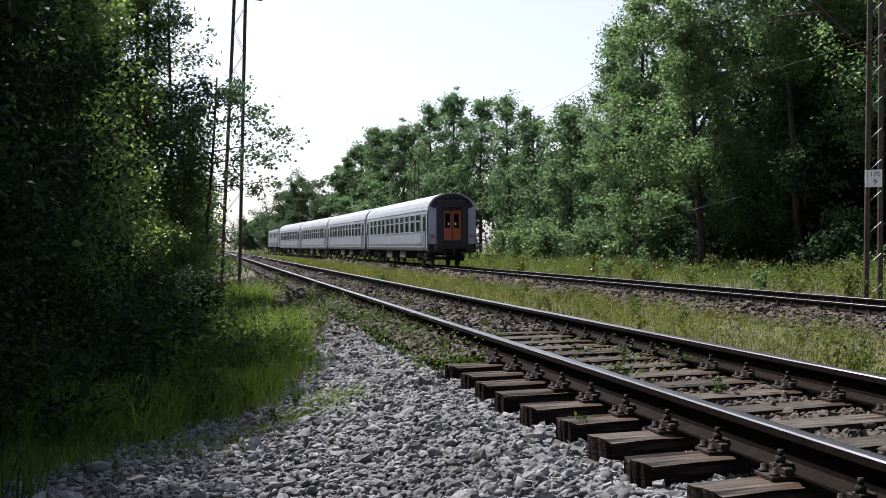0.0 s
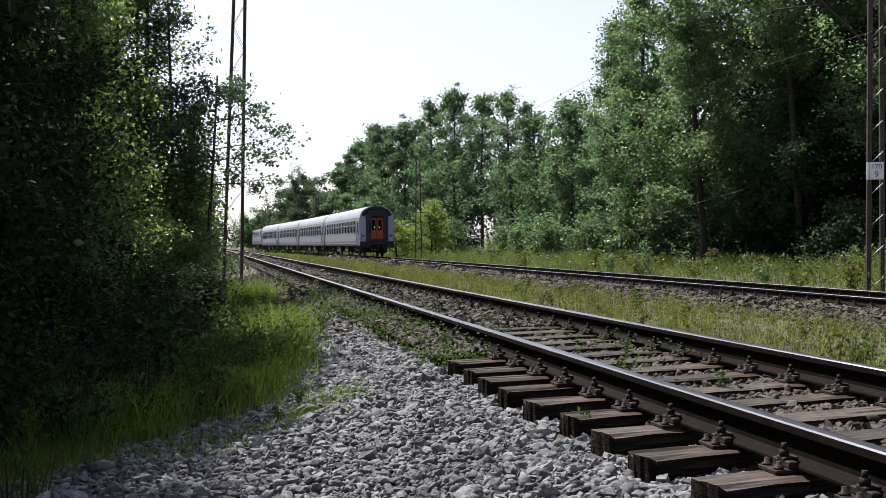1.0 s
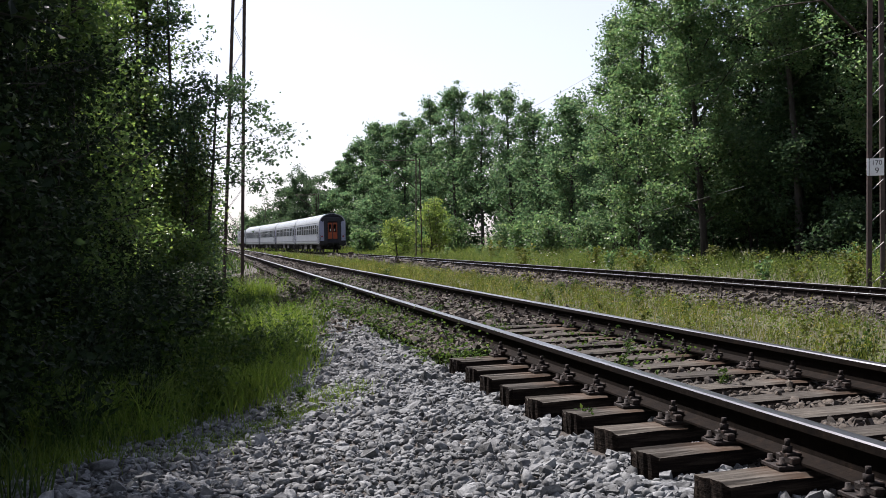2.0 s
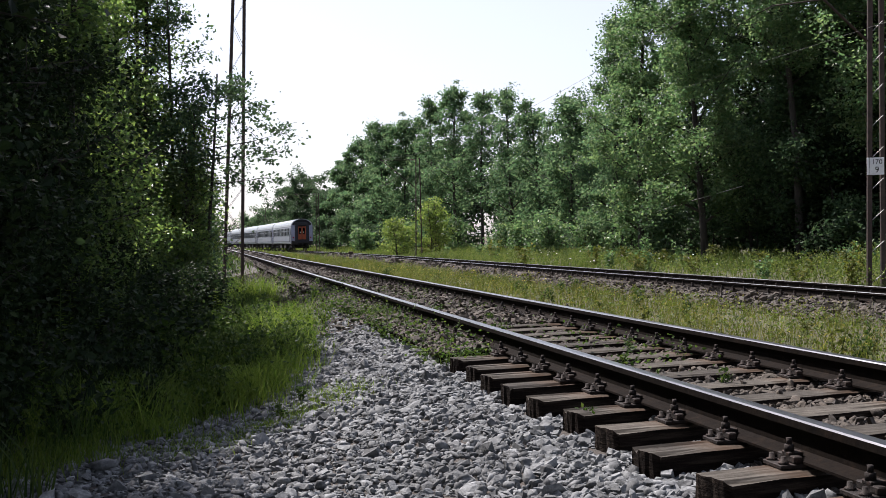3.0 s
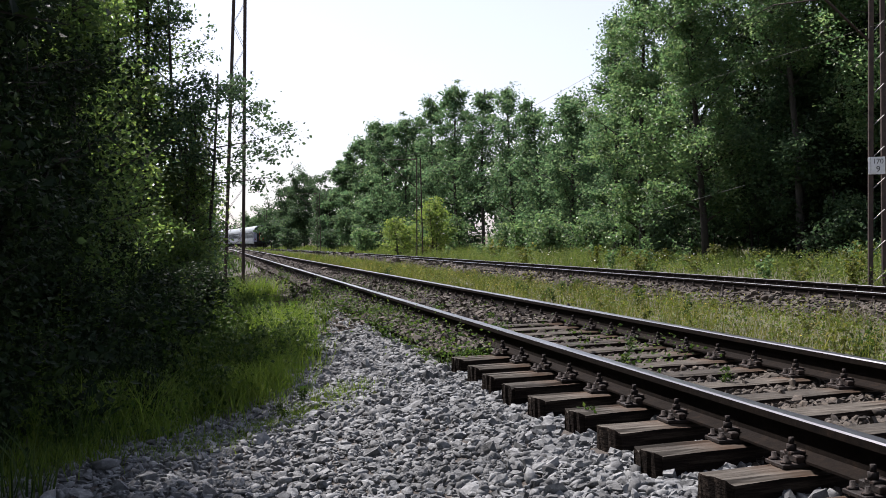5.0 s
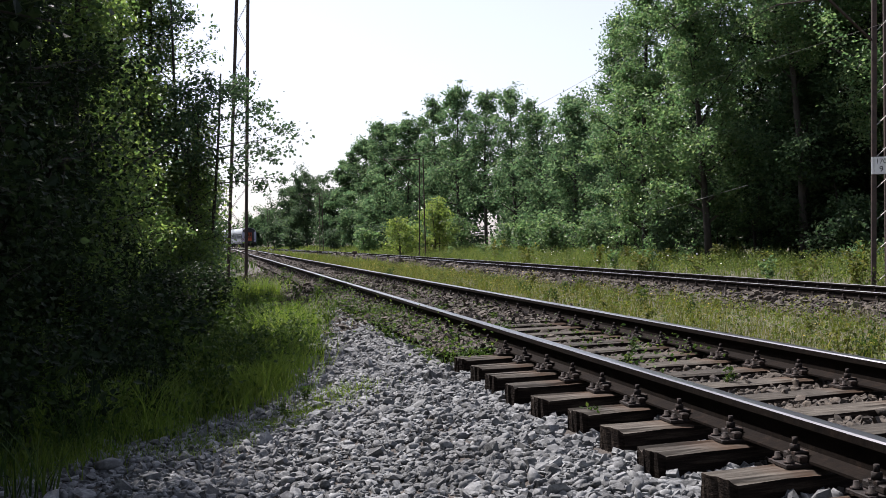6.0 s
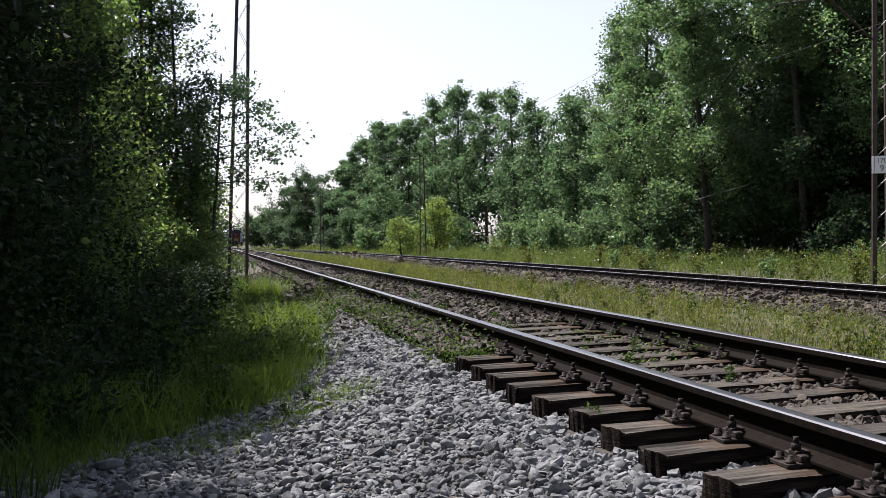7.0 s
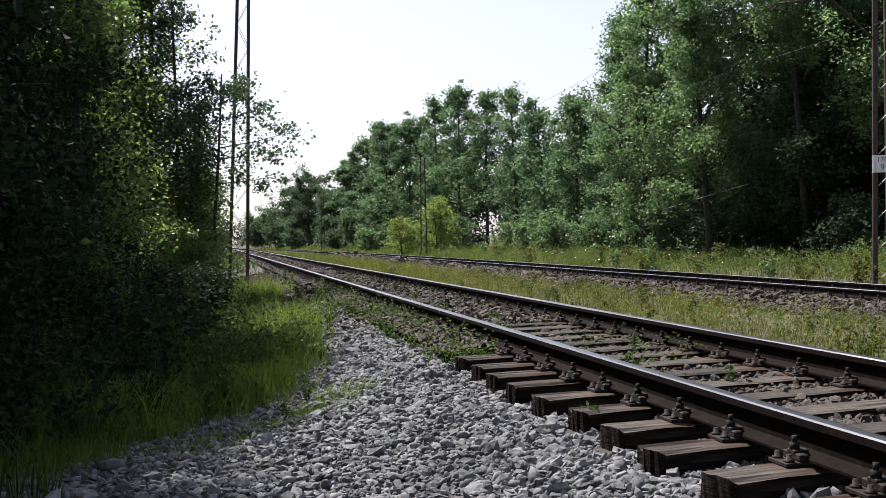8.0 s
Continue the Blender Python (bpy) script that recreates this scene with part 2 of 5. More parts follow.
def ground():
    us = [-900, -400, -200, -100, -60, -40, -28, -20, -15, -12, -10] + [-9 + 0.5 * i for i in range(18)] + [0.2 * i for i in range(0, 90)] + [18 + 0.75 * i for i in range(12)] + [28, 32, 40, 55, 80, 120, 200, 400, 900]
    ys = [-300, -100, -40, -20, -10, -5] + [-2 + 0.3 * i for i in range(70)] + [19 + 1.0 * i for i in range(60)] + [80 + 4 * i for i in range(60)] + [330, 400, 500, 700, 1100, 1800]
    verts = []
    for y in ys:
        for u in us:
            k = max(0.0, 1 - abs(u - 8) / 60)
            x = u - (bend(min(y, 330)) * k if u > 8 else bend(min(y, 330), 118.0) * k)
            verts.append((x, y, ground_z(x, min(y, 330)) if abs(u) < 200 else ground_z(u, 0) * 1.0))
    w = len(us)
    faces = [(j * w + i, j * w + i + 1, (j + 1) * w + i + 1, (j + 1) * w + i) for j in range(len(ys) - 1) for i in range(w - 1)]
    idx = []
    for j in range(len(ys) - 1):
        for i in range(w - 1):
            c = (us[i] + us[i + 1]) / 2
            q = (ys[j] + ys[j + 1]) / 2
            left = float(np.interp(q, [-6, 1, 4, 6.6, 8, 9, 10.5, 13, 15], [0.9, 0.4, -1.2, -1.9, -1.1, -0.4, 0.3, 0.7, 0.6]))
            idx.append(1 if left < c < 5.3 or 11.4 < c < 15.7 else 0)
    me = array_mesh("ground", verts, faces, [SOIL, GRAVEL], idx, True)
    tagged(new("ground", me), "grassy railway land with two ballast beds", "ground", kind="structure")


ground()

# ---- tracks ----
RAIL_HALF = [(0.072, -0.17), (0.072, -0.159), (0.028, -0.146), (0.01, -0.134), (0.0085, -0.058), (0.016, -0.047), (0.036, -0.04), (0.0365, -0.008), (0.029, -0.0008)]
RAIL_OUT = [(-0.072, -0.17)] + RAIL_HALF + [(0.0, 0.0)] + [(-x, z) for x, z in reversed(RAIL_HALF[1:])]


def rail_mesh(name, fx, off, z, ys):
    n = len(RAIL_OUT)
    verts, faces, idx = [], [], []
    for y in ys:
        for px, pz in RAIL_OUT:
            verts.append((fx(y) + off + px, y, z + pz))
    for j in range(len(ys) - 1):
        for i in range(n):
            faces.append((j * n + i, j * n + (i + 1) % n, (j + 1) * n + (i + 1) % n, (j + 1) * n + i))
            idx.append(1 if i in (9, 10, 11) else 0)  # running surface
    return array_mesh(name, verts, faces, [RUST, SHINE], idx, False)


def sleeper_mesh(seed):
    rnd = random.Random(seed)
    bm = bmesh.new()
    add_box(bm, -1.3, 1.3, -0.125, 0.125, -0.16, 0.0)
    es = [e for e in bm.edges if abs(e.verts[0].co.x - e.verts[1].co.x) > 1]
    bmesh.ops.subdivide_edges(bm, edges=es, cuts=9)
    es = [e for e in bm.edges if abs(e.verts[0].co.y - e.verts[1].co.y) > 0.2]
    bmesh.ops.subdivide_edges(bm, edges=es, cuts=9)
    base = [(v, v.co.y) for v in bm.verts if v.co.z > -0.01 and abs(v.co.y) < 0.12]
    tops = sorted({round(y, 3) for v, y in base})
    for v in bm.verts:
        end = abs(v.co.x) > 1.29
        v.co += Vector((rnd.uniform(-0.012, 0.004) * (1 if end else 0) * (1 if v.co.x > 0 else -1), rnd.uniform(-0.004, 0.004), rnd.uniform(-0.002, 0.001) if v.co.z > -0.1 else 0))
        if v.co.z > -0.1 and abs(v.co.y) > 0.1:
            v.co.z -= rnd.uniform(0.006, 0.018)
        if end and abs(v.co.y) > 0.1:
            v.co.x *= rnd.uniform(0.975, 0.995)
            v.co.y *= rnd.uniform(0.86, 1.0)
    # drying cracks sunk along the grain
    for k in range(rnd.randint(2, 3)):
        yc, xa, ln, dp = rnd.uniform(-0.09, 0.09), rnd.choice((-1, 1)) * rnd.uniform(0.8, 1.3), rnd.uniform(0.25, 0.6), rnd.uniform(0.012, 0.03)
        near = min(tops, key=lambda q: abs(q - yc)) if tops else 0
        for v, y0 in base:
            if abs(y0 - near) < 0.004 and abs(v.co.x - xa) < ln:
                v.co.z -= dp
    me = bpy.data.meshes.new("sleeper")
    bm.to_mesh(me)
    bm.free()
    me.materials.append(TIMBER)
    me.materials.append(TIMBER_SHADED)
    # Faces that don't look up get the darker, shade-coloured timber.
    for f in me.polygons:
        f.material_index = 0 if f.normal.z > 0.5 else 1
    return me


def fastening_mesh():
    """Ribbed base plate with its screws, two clamps and clip bolts."""
    bm = bmesh.new()
    add_box(bm, -0.17, 0.17, -0.08, 0.08, 0.0, 0.018, 0.003)
    for s in (-1, 1):
        add_box(bm, s * 0.085 - 0.02, s * 0.085 + 0.02, -0.075, 0.075, 0.018, 0.05, 0.005)
        add_box(bm, s * 0.072 - 0.034, s * 0.072 + 0.034, -0.034, 0.034, 0.044, 0.062, 0.004)
        add_tube(bm, [(s * 0.088, 0, 0.06), (s * 0.088, 0, 0.09)], [0.021, 0.021], 6)
        add_tube(bm, [(s * 0.088, 0, 0.09), (s * 0.088, 0, 0.118)], [0.012, 0.012], 6)
        for t in (-1, 1):
            add_tube(bm, [(s * 0.142, t * 0.05, 0.018), (s * 0.142, t * 0.05, 0.027), (s * 0.142, t * 0.05, 0.028), (s * 0.142, t * 0.05, 0.05)], [0.024, 0.022, 0.013, 0.011], 6)
    me = bpy.data.meshes.new("base_plate")
    bm.to_mesh(me)
    bm.free()
    me.materials.append(PLATE)
    return me


def light_fastening_mesh():
    """The same seen from afar: plate, ribs and nuts as plain blocks."""
    bm = bmesh.new()
    add_box(bm, -0.17, 0.17, -0.08, 0.08, 0.0, 0.018)
    for s in (-1, 1):
        add_box(bm, s * 0.08 - 0.035, s * 0.08 + 0.035, -0.05, 0.05, 0.018, 0.06)
        add_box(bm, s * 0.088 - 0.018, s * 0.088 + 0.018, -0.018, 0.018, 0.06, 0.115)
    me = bpy.data.meshes.new("base_plate")
    bm.to_mesh(me)
    bm.free()
    me.materials.append(PLATE)
    return me


FASTENING_FAR = light_fastening_mesh()
SLEEPERS = [sleeper_mesh(i) for i in range(7)]
FASTENING = fastening_mesh()


SKEW = 10.0  # degrees by which the siding's sleepers lie askew


def track(label, fx, z, y0, count, rail_ys, heading, step=0.6035, skew=0.0):
    top = tagged(new("railway_track"), label, "railway track")
    for s in (-1, 1):
        part_data("rail", rail_mesh("rail", fx, s * 0.7525, z, rail_ys), top, None, "worn steel rail with a polished head")
    rnd = random.Random(7)
    for k in range(count):
        y = y0 + step * k + 0.7525 * math.tan(radians(skew))
        m = pose(fx(y) + rnd.uniform(-0.03, 0.03), y + rnd.uniform(-0.015, 0.015), z - 0.192, 0, 0, math.degrees(heading(y)) + skew + rnd.uniform(-1.2, 1.2))
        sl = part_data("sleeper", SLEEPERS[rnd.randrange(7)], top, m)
        for s in (-1, 1):
            part_data("base_plate", FASTENING if z == 0 and k < 72 else FASTENING_FAR, sl, m.inverted() @ pose(fx(y) + s * 0.7525, y + s * 0.7525 * math.tan(radians(skew)), z - 0.19))
    return top


track("siding of worn rails on weathered timber sleepers", near_x, 0.0, 8.028 - 0.6035 * 30, 193, [-40, -10] + [2 + 2.0 * i for i in range(20)] + [44 + 6 * i for i in range(40)], lambda y: 0, 0.6035, SKEW)
track("main line of steel rails on timber sleepers in brown ballast", main_x, MAIN_Z, 18.2 - 0.6035 * 40, 230, [-60, -10] + [2 + 4.0 * i for i in range(90)], main_heading)

# ---- trees ----


def leaves(centres, spread, count, size, rng, flat=0.7, droop=-0.25):
    """Folded four-cornered leaves scattered round cluster centres: verts and triangles."""
    c = centres[rng.integers(0, len(centres), count)]
    p = c[:, :3] + rng.normal(0, 1, (count, 3)) * (spread * c[:, 3:4]) * np.array([1, 1, flat])
    p[:, 2] = np.maximum(p[:, 2], 0.05 + 0.1 * rng.random(count))
    d = rng.normal(0, 1, (count, 3)) * np.array([1, 1, 0.6]) + np.array([0, 0, droop])
    d /= np.linalg.norm(d, axis=1)[:, None]
    q = rng.normal(0, 1, (count, 3)) + np.array([0, 0, 1.0])
    s = np.cross(d, q)
    s /= np.linalg.norm(s, axis=1)[:, None] + 1e-9
    n = np.cross(s, d)
    L = (size * rng.uniform(0.6, 1.35, count))[:, None]
    v = np.stack([p, p + d * L * 0.45 + s * L * 0.32 + n * L * 0.08, p + d * L, p + d * L * 0.45 - s * L * 0.32 + n * L * 0.08], 1).reshape(-1, 3)
    b = np.arange(count)[:, None] * 4
    f = np.concatenate([b + np.array([[0, 1, 2]]), b + np.array([[0, 2, 3]])], 1).reshape(-1, 3)
    return v, f


def tree(name, x, y, height, radius, base, count, size, mat, seed, label, category="tree", trunk_r=0.14, limbs=16, up=0.5, stems=1, spread=0.5, lean=(0, 0), top_taper=0.75, group=""):
    rng = np.random.default_rng(seed)
    top = tagged(new(name), label, category, group)
    z = ground_z(x, y) - 0.05
    top.location = (x, y, z)
    bm = bmesh.new()
    cl = []
    for st in range(stems):
        ang = rng.uniform(0, 6.28)
        foot = np.array([math.cos(ang), math.sin(ang), 0]) * (0.0 if stems == 1 else 0.25 * radius * rng.uniform(0.3, 1))
        tip = np.array([lean[0], lean[1], 0]) + foot * 2.2 + rng.normal(0, 0.12, 3) * radius
        h = height * (1 if st == 0 else rng.uniform(0.75, 1.0))

        def at(t):
            return foot + (tip - foot) * t ** 1.3 * np.array([1, 1, 0]) + np.array([0.12 * math.sin(5 * t + seed), 0.12 * math.cos(4 * t + seed), 0]) * trunk_r * 6 + np.array([0, 0, h * t])
        ts = np.linspace(0, 0.97, 9)
        add_tube(bm, [Vector(at(t)) for t in ts], [trunk_r * (1.15 - t) ** 0.9 + 0.01 for t in ts], 7)
        n = max(3, limbs // stems)
        for i in range(n):
            t0 = base + (0.93 - base) * (i + rng.uniform(0, 0.9)) / n
            a = at(t0)
            az = i * 2.4 + rng.uniform(-0.5, 0.5)
            u = (t0 - base) / (1 - base)
            ln = radius * rng.uniform(0.6, 1.15) * (1 - top_taper * u ** 1.6) * min(1, 0.6 + 2.5 * u)
            dv = np.array([math.cos(az), math.sin(az), up * rng.uniform(0.4, 1.5)])
            pts = [a, a + dv * ln * 0.5 + np.array([0, 0, -0.03 * ln]), a + dv * ln * np.array([1, 1, 0.85])]
            r = trunk_r * (1.1 - t0) * 0.45 + 0.008
            add_tube(bm, [Vector(p) for p in pts], [r, r * 0.6, r * 0.15], 5)
            for k in range(6):
                w = rng.uniform(0.3, 1.05)
                p = pts[0] + (pts[2] - pts[0]) * w
                e = p + rng.normal(0, 0.22, 3) * ln
                add_tube(bm, [Vector(p), Vector(e)], [r * 0.4, r * 0.1], 4)
                cl.append((*e, rng.uniform(0.45, 1.2)))
                cl.append((*((p + e) / 2), rng.uniform(0.5, 1.0)))
        for k in range(4):
            cl.append((*(at(rng.uniform(0.86, 0.99)) + rng.normal(0, 0.14, 3) * radius * np.array([1, 1, 0.4])), rng.uniform(0.45, 0.9)))
    part("trunk", bm, BARK, top, "dark bark trunk with limbs")
    v, f = leaves(np.array(cl), spread, int(count * 0.82), size * 1.08, rng)
    part_data("crown", array_mesh("crown", v, f, [mat]), top)
    return top


TALL = "tall broad-leaved tree at the wood's edge beyond the main line"
for k, (x, y, h, r, b, n, s, mat, label) in enumerate([
        # The 9 m dark tree stands for the crowns' shade, put into leaf colour.
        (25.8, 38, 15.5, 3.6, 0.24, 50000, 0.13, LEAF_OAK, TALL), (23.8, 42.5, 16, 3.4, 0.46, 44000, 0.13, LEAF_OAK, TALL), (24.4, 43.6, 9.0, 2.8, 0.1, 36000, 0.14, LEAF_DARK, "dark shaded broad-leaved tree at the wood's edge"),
        (21.6, 47, 15.5, 3.0, 0.1, 62000, 0.13, LEAF_OAK, "tall tree with bright yellow-green leaves at the wood's edge"), (21.5, 54, 15.5, 2.7, 0.06, 52000, 0.13, LEAF_OAK, TALL), (22.4, 60, 14.5, 2.1, 0.06, 34000, 0.14, LEAF_POPLAR, TALL),
        (25.0, 76, 11.6, 2.6, 0.06, 17000, 0.25, LEAF_POPLAR, TALL), (25.2, 84, 12.2, 2.2, 0.06, 13000, 0.25, LEAF_POPLAR, TALL), (25.0, 92, 14.6, 2.2, 0.1, 11000, 0.26, LEAF_POPLAR, "slender poplar with gaps in its crown"),
        (25.6, 105, 16.1, 2.3, 0.22, 11000, 0.28, LEAF_POPLAR, "slender poplar with bare lower stems"), (24.2, 110, 17.3, 2.8, 0.24, 14000, 0.28, LEAF_POPLAR, "slender poplar with bare lower stems"), (23.5, 118, 17.0, 2.4, 0.1, 13000, 0.3, LEAF_POPLAR, TALL),
        # Far trees here take the paler poplar leaf, distance haze put into colour.
        (23.2, 135, 17.5, 3.4, 0.05, 17000, 0.34, LEAF_POPLAR, TALL), (22.7, 150, 18.6, 3.4, 0.05, 17000, 0.36, LEAF_POPLAR, TALL), (21.5, 158, 17, 3.3, 0.04, 17000, 0.36, LEAF_POPLAR, TALL), (20.8, 170, 14.3, 2.8, 0.03, 16000, 0.38, LEAF_POPLAR, TALL),
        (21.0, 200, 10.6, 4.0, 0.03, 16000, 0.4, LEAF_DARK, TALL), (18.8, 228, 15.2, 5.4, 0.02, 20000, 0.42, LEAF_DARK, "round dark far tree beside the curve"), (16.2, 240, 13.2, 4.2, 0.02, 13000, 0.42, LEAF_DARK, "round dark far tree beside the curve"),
        (14.5, 300, 9.6, 5.0, 0.02, 9000, 0.5, LEAF_POPLAR, "pale distant tree by the line"), (10.6, 300, 8.4, 3.6, 0.02, 7000, 0.5, LEAF_POPLAR, "pale distant tree by the line")]):
    tree("deciduous_tree", x, y, h * (1 if y < 130 else 0.94), r * (1.12 if y < 70 else 1.28 if y < 130 else 1.12), b, int(n * (0.92 if y < 70 else 1.15 if y < 120 else 1.5)), s * (1.04 if y < 70 else 0.78), mat, 100 + k, label, trunk_r=0.07 + 0.005 * h, limbs=28, spread=(0.25 if y < 70 else 0.27) + 0.05 * r, up=0.75 if y < 70 else 0.6, top_taper=0.88 if y < 130 else 0.6 if y < 190 else 0.45, group="trees of the wood beyond the main line")

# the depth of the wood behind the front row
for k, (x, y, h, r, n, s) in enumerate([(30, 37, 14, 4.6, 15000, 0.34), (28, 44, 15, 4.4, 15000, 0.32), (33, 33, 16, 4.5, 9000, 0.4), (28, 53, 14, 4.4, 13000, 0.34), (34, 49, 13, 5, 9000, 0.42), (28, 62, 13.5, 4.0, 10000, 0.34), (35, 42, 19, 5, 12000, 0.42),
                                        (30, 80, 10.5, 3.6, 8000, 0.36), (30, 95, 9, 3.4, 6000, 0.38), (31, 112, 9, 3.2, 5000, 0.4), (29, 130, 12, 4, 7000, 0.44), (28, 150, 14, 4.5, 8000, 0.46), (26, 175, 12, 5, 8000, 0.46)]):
    # The nearer trees take the shaded leaf: the wood's gloom is in its colour.
    tree("deciduous_tree", x, y, h, r, 0.03, n, s, LEAF_SHADED if y < 60 else LEAF_DARK, 150 + k, "dark shaded tree deeper in the wood", trunk_r=0.2, limbs=22, spread=0.85, group="trees deeper in the wood")

BUSH = "leafy green bush at the foot of the trees"
LIME = "yellow-green sunlit bush beside the main line"
for k, (x, y, h, r, n, s, mat, label) in enumerate([
        (16.5, 99, 3.4, 1.75, 6500, 0.15, LEAF_LIME, LIME), (19.4, 98, 5.2, 1.7, 8000, 0.15, LEAF_LIME, "tall yellow-green sunlit bush beside the main line"), (22.1, 100, 3.3, 1.6, 5000, 0.17, LEAF_OAK, BUSH),
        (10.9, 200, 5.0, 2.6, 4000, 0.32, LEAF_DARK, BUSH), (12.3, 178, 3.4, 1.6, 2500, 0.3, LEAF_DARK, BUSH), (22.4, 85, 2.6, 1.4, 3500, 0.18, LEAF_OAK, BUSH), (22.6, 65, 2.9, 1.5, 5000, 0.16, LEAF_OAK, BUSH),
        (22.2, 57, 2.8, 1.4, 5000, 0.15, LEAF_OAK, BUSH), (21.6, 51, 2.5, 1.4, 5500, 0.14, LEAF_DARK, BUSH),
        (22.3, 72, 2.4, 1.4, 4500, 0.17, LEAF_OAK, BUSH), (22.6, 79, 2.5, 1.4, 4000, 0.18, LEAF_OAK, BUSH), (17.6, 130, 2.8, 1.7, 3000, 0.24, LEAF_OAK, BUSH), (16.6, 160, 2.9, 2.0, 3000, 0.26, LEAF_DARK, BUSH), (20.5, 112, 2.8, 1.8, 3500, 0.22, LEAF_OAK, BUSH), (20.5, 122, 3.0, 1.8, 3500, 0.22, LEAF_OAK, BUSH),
        # The near-black bushes at x 25 to 31 hold the wood's shade in colour.
        (19.5, 142, 3.2, 2.2, 3500, 0.26, LEAF_DARK, BUSH), (26.5, 48.5, 5.0, 2.0, 8000, 0.2, LEAF_SHADED, BUSH), (30.6, 56.0, 6.0, 2.5, 8000, 0.24, LEAF_SHADED, BUSH), (25.6, 41.5, 5.0, 2.2, 9000, 0.2, LEAF_SHADED, BUSH), (27.6, 40, 5.4, 2.4, 9000, 0.22, LEAF_SHADED, BUSH), (24.0, 39.5, 2.6, 1.5, 6000, 0.14, LEAF_DARK, BUSH), (24.2, 47, 4.5, 2.0, 8000, 0.16, LEAF_DARK, BUSH), (24.4, 52, 4.0, 2.0, 8000, 0.16, LEAF_DARK, BUSH)]):
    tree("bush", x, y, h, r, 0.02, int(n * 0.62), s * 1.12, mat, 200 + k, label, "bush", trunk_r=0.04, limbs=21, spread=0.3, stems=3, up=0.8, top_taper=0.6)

# overgrown verge beside the camera
VERGE = "dense tree crowding the near verge, shade in its leaf colour"
LIT = "leafy tree with sunlit yellow-green outer leaves near the mast"
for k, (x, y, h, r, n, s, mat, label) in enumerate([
        # Trees nearer than y 8 stand out of view, added to darken the ground.
        (-2.9, 4.6, 9, 1.6, 9000, 0.13, LEAF_SHADED, VERGE), (-3.5, 2.0, 9.5, 1.8, 8000, 0.15, LEAF_SHADED, VERGE), (-3.2, -1.0, 9, 1.8, 8000, 0.15, LEAF_SHADED, VERGE), (-2.35, 8.9, 7, 1.1, 26000, 0.055, LEAF_SHADED, VERGE), (-2.75, 7.9, 9, 1.4, 26000, 0.075, LEAF_SHADED, VERGE), (-2.1, 6.75, 7.5, 0.9, 20000, 0.065, LEAF_SHADED, VERGE), (-3.5, 9.7, 9, 1.3, 11000, 0.11, LEAF_SHADED, VERGE), (-2.55, 11.3, 8, 1.25, 38000, 0.055, LEAF_SHADED, VERGE), (-2.25, 13.2, 8, 1.25, 36000, 0.062, LEAF_SHADED, VERGE), (-3.3, 13.2, 9, 1.4, 30000, 0.062, LEAF_SHADED, VERGE), (-2.2, 16.4, 8.5, 1.45, 52000, 0.062, LEAF_ALDER_LIT, LIT),
        (-2.5, 14.8, 8.5, 1.35, 30000, 0.075, LEAF_SHADED, VERGE), (-4.4, 15.0, 9.5, 1.6, 26000, 0.08, LEAF_SHADED, VERGE), (-5.6, 17.5, 10, 2.0, 18000, 0.12, LEAF_SHADED, VERGE), (-2.9, 18.6, 5.5, 1.2, 26000, 0.07, LEAF_SHADED, VERGE), (-7.0, 22, 11, 2.8, 16000, 0.18, LEAF_SHADED, VERGE),
        (-3.7, 36, 11.5, 1.7, 9000, 0.2, LEAF_SHADED, VERGE), (-2.75, 27.0, 9.8, 1.3, 36000, 0.08, LEAF_ALDER_LIT, LIT), (-1.55, 25.4, 8.8, 1.15, 34000, 0.075, LEAF_ALDER_LIT, LIT), (-0.5, 24.8, 4.6, 0.85, 12000, 0.075, LEAF_ALDER_LIT, LIT), (-4.2, 24.0, 7, 1.7, 24000, 0.1, LEAF_SHADED, VERGE), (-3.3, 21.0, 9.5, 1.4, 26000, 0.075, LEAF_ALDER_LIT, LIT), (-2.2, 20.6, 7.5, 1.35, 34000, 0.07, LEAF_ALDER_LIT, LIT),
        (-1.9, 32, 6.5, 1.4, 12000, 0.13, LEAF_SHADED, VERGE), (-4.2, 32, 10, 2.2, 14000, 0.16, LEAF_SHADED, VERGE), (-5.0, 39, 12, 2.3, 9000, 0.26, LEAF_SHADED, VERGE), (-7.0, 42, 12, 2.6, 9000, 0.28, LEAF_SHADED, VERGE), (-5.4, 47, 12, 2.2, 9000, 0.28, LEAF_SHADED, VERGE),
        # This row is unseen, added to keep sun and sky off the verge.
        (-5.2, 3.0, 11.5, 2.2, 8000, 0.24, LEAF_SHADED, VERGE), (-5.4, 7.0, 12, 2.2, 8000, 0.24, LEAF_SHADED, VERGE), (-5.0, 11.0, 12, 2.2, 8000, 0.24, LEAF_SHADED, VERGE), (-6.8, 14.5, 12.5, 2.4, 8000, 0.26, LEAF_SHADED, VERGE), (-8.5, 9.0, 13, 2.6, 7000, 0.28, LEAF_SHADED, VERGE), (-8.6, 18.0, 13, 2.6, 7000, 0.28, LEAF_SHADED, VERGE), (-9.5, 27.0, 13, 2.8, 7000, 0.3, LEAF_SHADED, VERGE)]):
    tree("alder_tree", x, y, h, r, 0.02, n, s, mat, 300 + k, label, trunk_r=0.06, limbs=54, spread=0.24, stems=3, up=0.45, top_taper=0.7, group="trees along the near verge")
